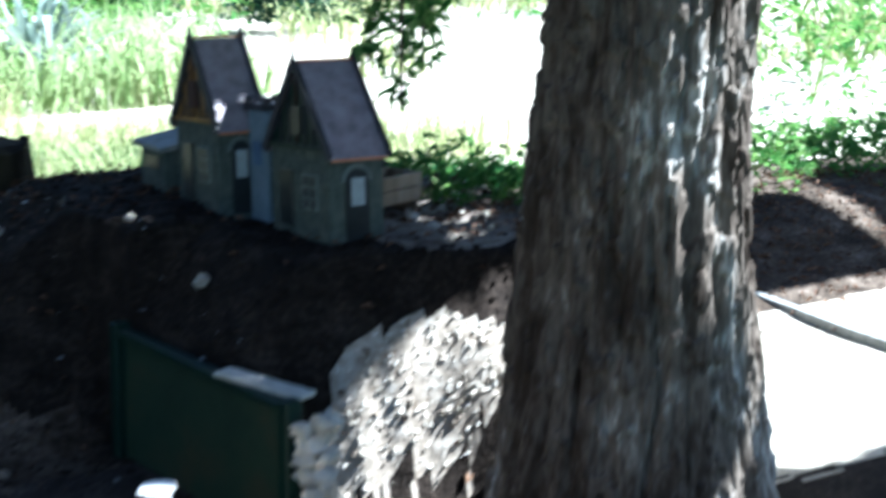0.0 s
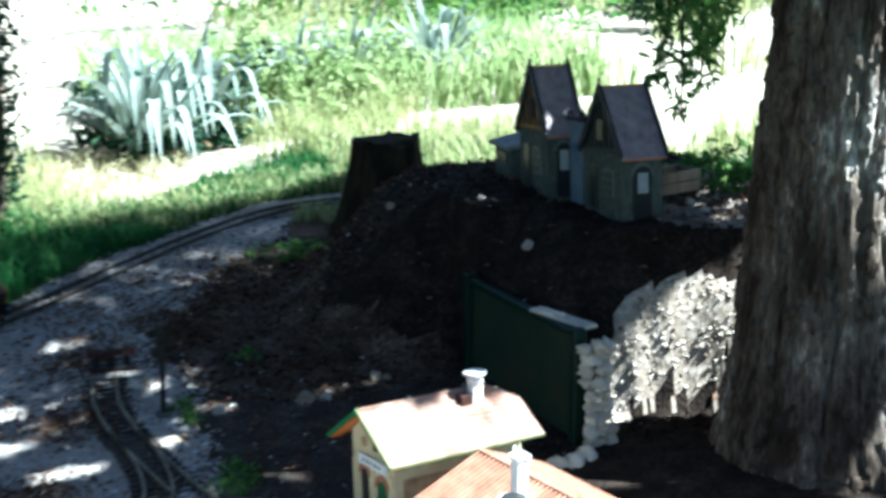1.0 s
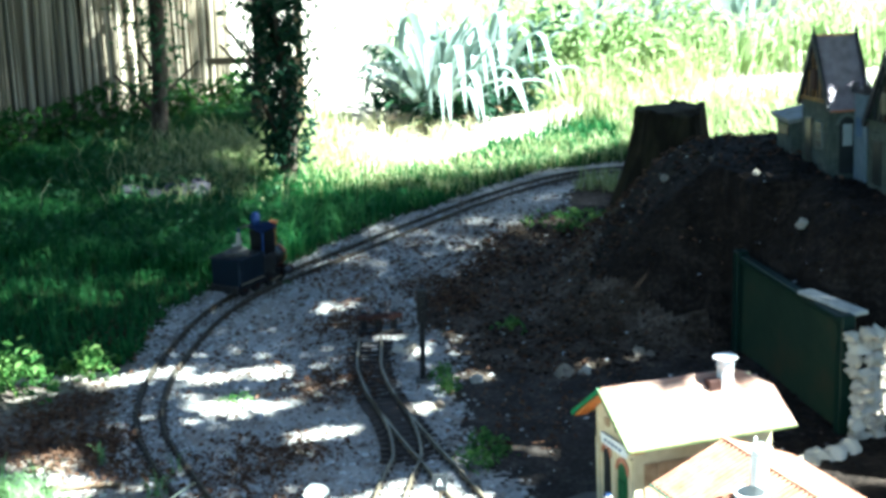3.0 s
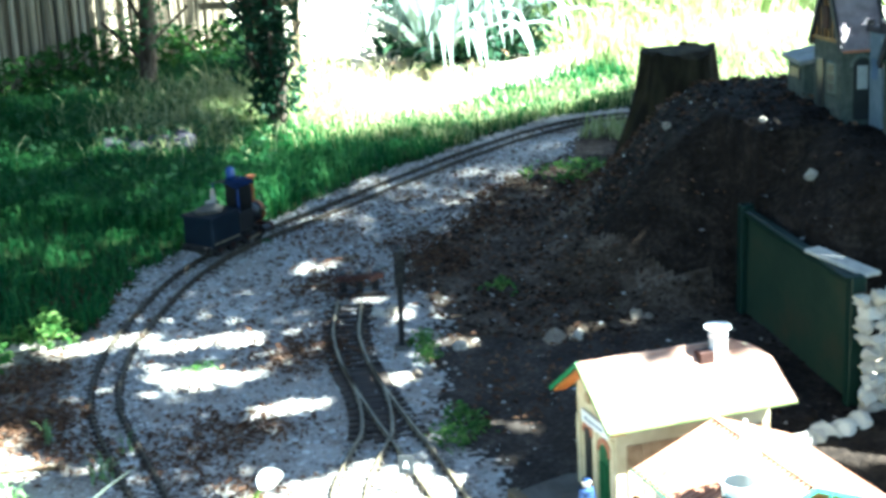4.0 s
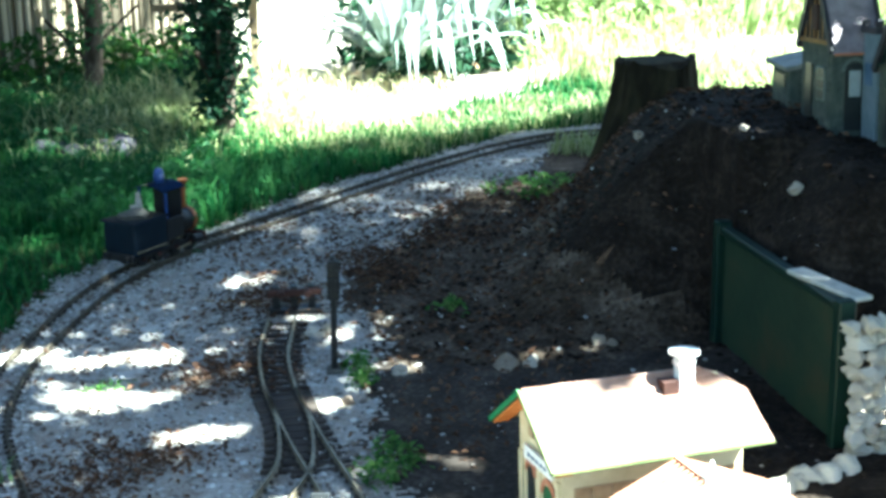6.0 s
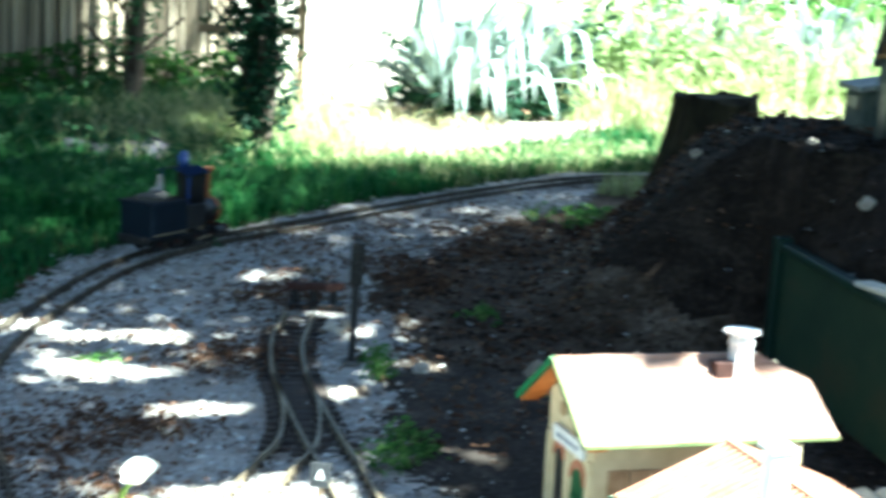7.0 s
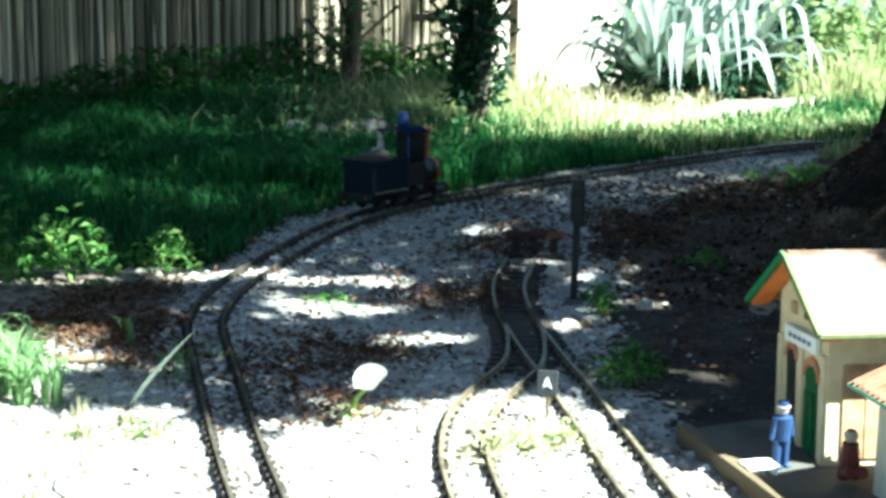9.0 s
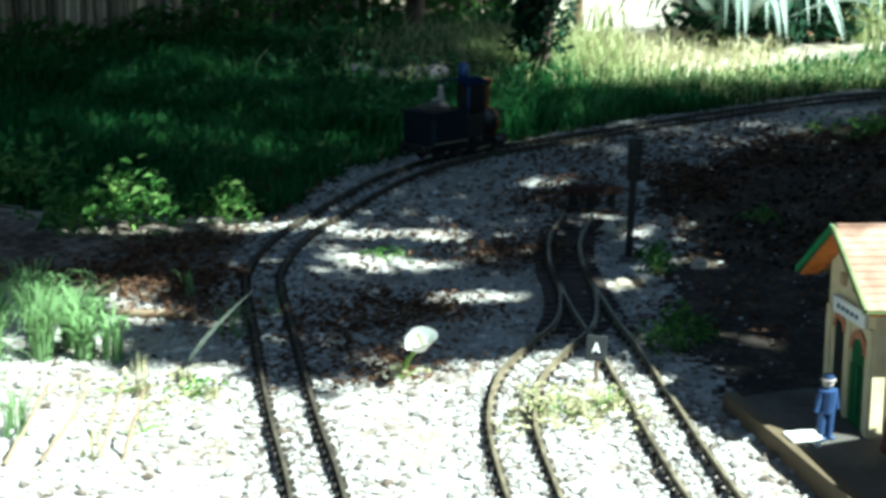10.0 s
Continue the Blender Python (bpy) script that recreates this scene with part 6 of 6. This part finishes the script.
# ---- agaves ----
def agave(x, y, n, ln, width, seed):
    rs = random.Random(seed)
    root = thing("agave", pose(x, y, ground_at(x, y)), "large blue-green agave with long folded strap leaves", "plant", "agaves")
    for k in range(n):
        a = k * 2.399 + rs.uniform(-0.25, 0.25)
        t = k / n
        h = ln * (0.40 + 0.65 * t) * rs.uniform(0.85, 1.15)
        out = ln * (0.85 - 0.5 * t) * rs.uniform(0.8, 1.15)
        c, s = math.cos(a), math.sin(a)
        b = rs.uniform(0.02, 0.09)
        z0 = rs.uniform(-0.01, 0.05)
        if rs.random() < 0.55:   # folded over
            pts = [(b * c, b * s, z0), (0.24 * out * c, 0.24 * out * s, 0.26 * h), (0.50 * out * c, 0.50 * out * s, 0.56 * h), (0.78 * out * c, 0.74 * out * s, 0.62 * h), (0.98 * out * c, 0.98 * out * s, 0.14 * h)]
        else:
            pts = [(b * c, b * s, z0), (0.26 * out * c, 0.26 * out * s, 0.26 * h), (0.6 * out * c, 0.7 * out * s, 0.76 * h), (out * c, out * s, 0.98 * h)]
        strap_leaf(pts, width * rs.uniform(0.8, 1.15), M["agave"], root, "leaf", 0.22, 0.30)
    for k in range(6):
        a = rs.uniform(0, 6.283)
        out = ln * rs.uniform(0.3, 0.5)
        c, s = math.cos(a), math.sin(a)
        strap_leaf([(0.05 * c, 0.05 * s, 0.0), (0.4 * out * c, 0.4 * out * s, 0.03), (0.8 * out * c, 0.8 * out * s, 0.03), (out * c, out * s, 0.01)],
                   width * 0.6, M["dead_leaf"], root, "dead_leaf", 0.1)


for i, (x, y, n, ln, w) in enumerate([(0.22, 2.24, 44, 0.50, 0.042), (0.40, 2.48, 32, 0.50, 0.042), (0.86, 3.02, 22, 0.44, 0.042), (1.15, 3.30, 26, 0.48, 0.042), (1.6, 3.55, 30, 0.5, 0.05)]):
    agave(x, y, n, ln, w, 80 + i)
# dark leaf colour stands in for the shade in the agaves' gaps
x, y = RS.uniform(-0.05, 0.75, 1500), RS.uniform(2.2, 2.9, 1500)
z = height(x, y) + 0.45 * RS.uniform(0.02, 1.0, len(x)) * (0.6 + 0.5 * wave(x, y, 4, 63))
ok = (np.hypot(x - 0.34, y - 2.45) < 0.33 + 0.08 * wave(x, y, 9, 64)) & (y > 2.18 + 0.45 * x)
leaves("shade_foliage", np.stack([x, y, z], 1)[ok], RS.uniform(0.03, 0.07, ok.sum()), M["shade_leaf"], "dark-coloured foliage put in for the shade in the gaps behind the agaves", 12, 0.1)


x, y = RS.uniform(0.15, 2.4, 5200), RS.uniform(2.65, 4.4, 5200)
ok = (y > 2.55 + 0.25 * x) & (wave(x, y, 3.0, 65) > -0.45)
x, y = x[ok], y[ok]
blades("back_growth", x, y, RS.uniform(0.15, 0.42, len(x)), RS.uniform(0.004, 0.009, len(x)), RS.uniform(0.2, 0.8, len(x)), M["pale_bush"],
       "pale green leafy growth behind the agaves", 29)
x, y = RS.uniform(-0.25, 1.0, 3200), RS.uniform(1.55, 2.25, 3200)
ok = (wave(x, y, 6, 67) > 0.0) & (zone(x, y) == 3)
x, y = x[ok], y[ok]
blades("dry_grass", x, y, RS.uniform(0.03, 0.10, len(x)), RS.uniform(0.0015, 0.003, len(x)), RS.uniform(0.3, 0.9, len(x)), M["dry_weed"],
       "dry pale grass on the sunlit sand", 24)
# dark leaves heaped at the agaves' foot to paint its shade
x, y = np.concatenate([RS.normal(cx, 0.07, 260) for cx in (0.25, 0.47, 0.33)]), np.concatenate([RS.normal(cy, 0.06, 260) for cy in (2.20, 2.42, 2.34)])
leaves("agave_litter", np.stack([x, y, height(x, y) + RS.uniform(0.0, 0.12, len(x))], 1), RS.uniform(0.03, 0.07, len(x)), M["shade_leaf"], "dark-coloured leaves put in for the shade at the foot of the agaves", 25, 0.0)


# ---- posts, sapling and bushes at the back ----
def rail_post():
    root = thing("wooden_post", pose(-0.22, 2.22, ground_at(-0.22, 2.22) - 0.03), "thin grey wooden post with a cross rail", "post")
    bm = bmesh.new()
    box(bm, (0.026, 0.026, 0.95), pose(0, 0, 0.475), 0.003)
    part("upright", bm, M["wood"], root)
    bm = bmesh.new()
    beam(bm, (0.0, 0.02, 0.26), (-0.30, 0.12, 0.25), 0.02, 0.022)
    part("cross_rail", bm, M["wood"], root)


rail_post()


def sapling(x, y, h, seed, n, spread, label):
    rs = random.Random(seed)
    root = thing("sapling", pose(x, y, ground_at(x, y)), label, "shrub", "saplings")
    pts = spline([(0, 0, -0.02), (0.02, 0.01, h * 0.35), (-0.02, 0.03, h * 0.7), (0.03, 0.0, h)], 0.04)
    v, f = [], []
    for k, p in enumerate(pts):
        r = 0.028 * (1 - 0.7 * k / len(pts))
        for s in range(9):
            w = s / 9 * 6.283
            v.append((p.x + r * math.cos(w), p.y + r * math.sin(w), p.z))
        if k:
            o = (k - 1) * 9
            f += [(o + s, o + (s + 1) % 9, o + 9 + (s + 1) % 9, o + 9 + s) for s in range(9)]
    mesh_part("trunk", v, f, M["bark"], root, smooth=True)
    c = []
    for k in range(n):
        t = rs.random()
        c.append((rs.gauss(0, spread * (0.5 + 0.6 * t)), rs.gauss(0, spread * (0.5 + 0.6 * t)), h * (0.12 + 0.9 * t)))
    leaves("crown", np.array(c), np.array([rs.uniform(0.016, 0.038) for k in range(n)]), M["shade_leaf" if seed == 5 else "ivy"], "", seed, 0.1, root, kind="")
    for k in range(12):
        a, z = rs.uniform(0, 6.283), h * rs.uniform(0.08, 0.9)
        bm = bmesh.new()
        beam(bm, (0, 0, z), (math.cos(a) * spread * 1.6, math.sin(a) * spread * 1.6, z + 0.12), 0.008, 0.008)
        part("twig", bm, M["bark"], root)
    return root


sapling(-0.265, 1.42, 0.8, 5, 3000, 0.058, "dark leafy sapling at the edge of the turf")
sapling(-0.36, 2.15, 1.1, 6, 520, 0.07, "brown-stemmed shrub beside the reed fence")
sapling(-0.66, 2.02, 1.3, 7, 1300, 0.085, "dark climbing shrub against the reed fence")


def bush(x, y, w, h, n, size, seed, label, mat="bush"):
    return leafy("bush", x, y, w, h, n, size, mat, label, seed, "bush", "garden bushes", 0.15)


for i, (x, y, w, h, n, s) in enumerate([(3.4, 7.2, 2.6, 1.3, 2600, 0.09), (5.6, 7.0, 2.8, 1.5, 2800, 0.09), (7.4, 5.4, 2.6, 1.6, 2600, 0.09), (1.6, 6.6, 2.2, 1.2, 2200, 0.08),
                                        (5.2, 2.9, 1.5, 0.9, 500, 0.075), (4.2, 2.2, 0.8, 0.45, 260, 0.06), (6.6, 3.2, 2.0, 1.2, 600, 0.09), (2.3, 5.2, 1.0, 0.5, 900, 0.06)]):
    bush(x, y, w, h, n, s, 120 + i, "sunlit leafy green bush in the back garden")
# these two bushes carry their shade in the leaf colour
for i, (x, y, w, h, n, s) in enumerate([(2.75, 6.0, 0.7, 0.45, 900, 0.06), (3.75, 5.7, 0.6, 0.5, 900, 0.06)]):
    bush(x, y, w, h, n, s, 170 + i, "leafy bush far back in the garden with shade put into its dark colour", "shade_leaf")
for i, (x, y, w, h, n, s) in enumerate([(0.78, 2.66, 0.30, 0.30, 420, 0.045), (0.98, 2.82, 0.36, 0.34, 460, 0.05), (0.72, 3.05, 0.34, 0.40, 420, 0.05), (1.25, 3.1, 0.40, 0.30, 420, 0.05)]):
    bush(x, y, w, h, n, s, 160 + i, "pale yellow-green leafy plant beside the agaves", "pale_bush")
for i, (x, y, w, h, n, s) in enumerate([(2.7, 1.0, 0.5, 0.16, 420, 0.035), (3.1, 0.85, 0.5, 0.16, 420, 0.035), (3.4, 1.2, 0.6, 0.2, 420, 0.04), (1.17, 0.10, 0.26, 0.09, 380, 0.026), (1.27, 0.0, 0.24, 0.09, 300, 0.026), (2.9, 1.25, 0.8, 0.2, 500, 0.04), (3.6, 1.0, 0.9, 0.22, 500, 0.04),
                                        (2.3, 1.25, 0.4, 0.14, 300, 0.03)]):
    leafy("low_shrub", x, y, w, h, n, s, "bush", "low green shrub in patchy sun", 140 + i, "shrub", "low shrubs")


def drooping_branch():
    """A leafy branch of the tree that hangs down behind the cottages."""
    rs = random.Random(9)
    c = []
    tips = [((1.06, -0.02, 1.25), (1.00, -0.04, 0.50)), ((1.02, 0.0, 1.25), (0.955, -0.02, 0.56)), ((1.10, 0.02, 1.25), (1.06, 0.0, 0.55)), ((1.12, 0.06, 1.25), (1.10, 0.05, 0.60)), ((1.2, 0.15, 1.25), (1.17, 0.12, 0.66))]
    for a, b in tips:
        a, b = Vector(a), Vector(b)
        for k in range(420):
            t = rs.random()
            p = a.lerp(b, t)
            c.append(p + Vector((rs.gauss(0, 0.030), rs.gauss(0, 0.030), rs.gauss(0, 0.02))) * (1.2 - 0.7 * t))
        limb(a - TREE, b - TREE, 0.007, 0.002, tree)
    limb((0.03, 0.08, 1.5), (1.15 - TREE.x, 0.08 - TREE.y, 1.25), 0.04, 0.012, tree)
    leaves("drooping_foliage", np.array([q - TREE for q in c]), np.array([rs.uniform(0.02, 0.045) for q in c]), M["bush"], "", 9, 0.0, tree, kind="", aspect=0.3)


drooping_branch()


def edging():
    root = thing("bed_edging", Matrix(), "thin grey weathered edging along a planting bed", "edging")
    pts = [(2.02, -0.35), (2.03, 0.0), (2.06, 0.28), (1.95, 0.8)]
    for a, b in zip(pts, pts[1:]):
        bm = bmesh.new()
        beam(bm, (*a, 0.008), (*b, 0.008), 0.02, 0.026)
        part("plank", bm, M["grey_roof"], root)


edging()
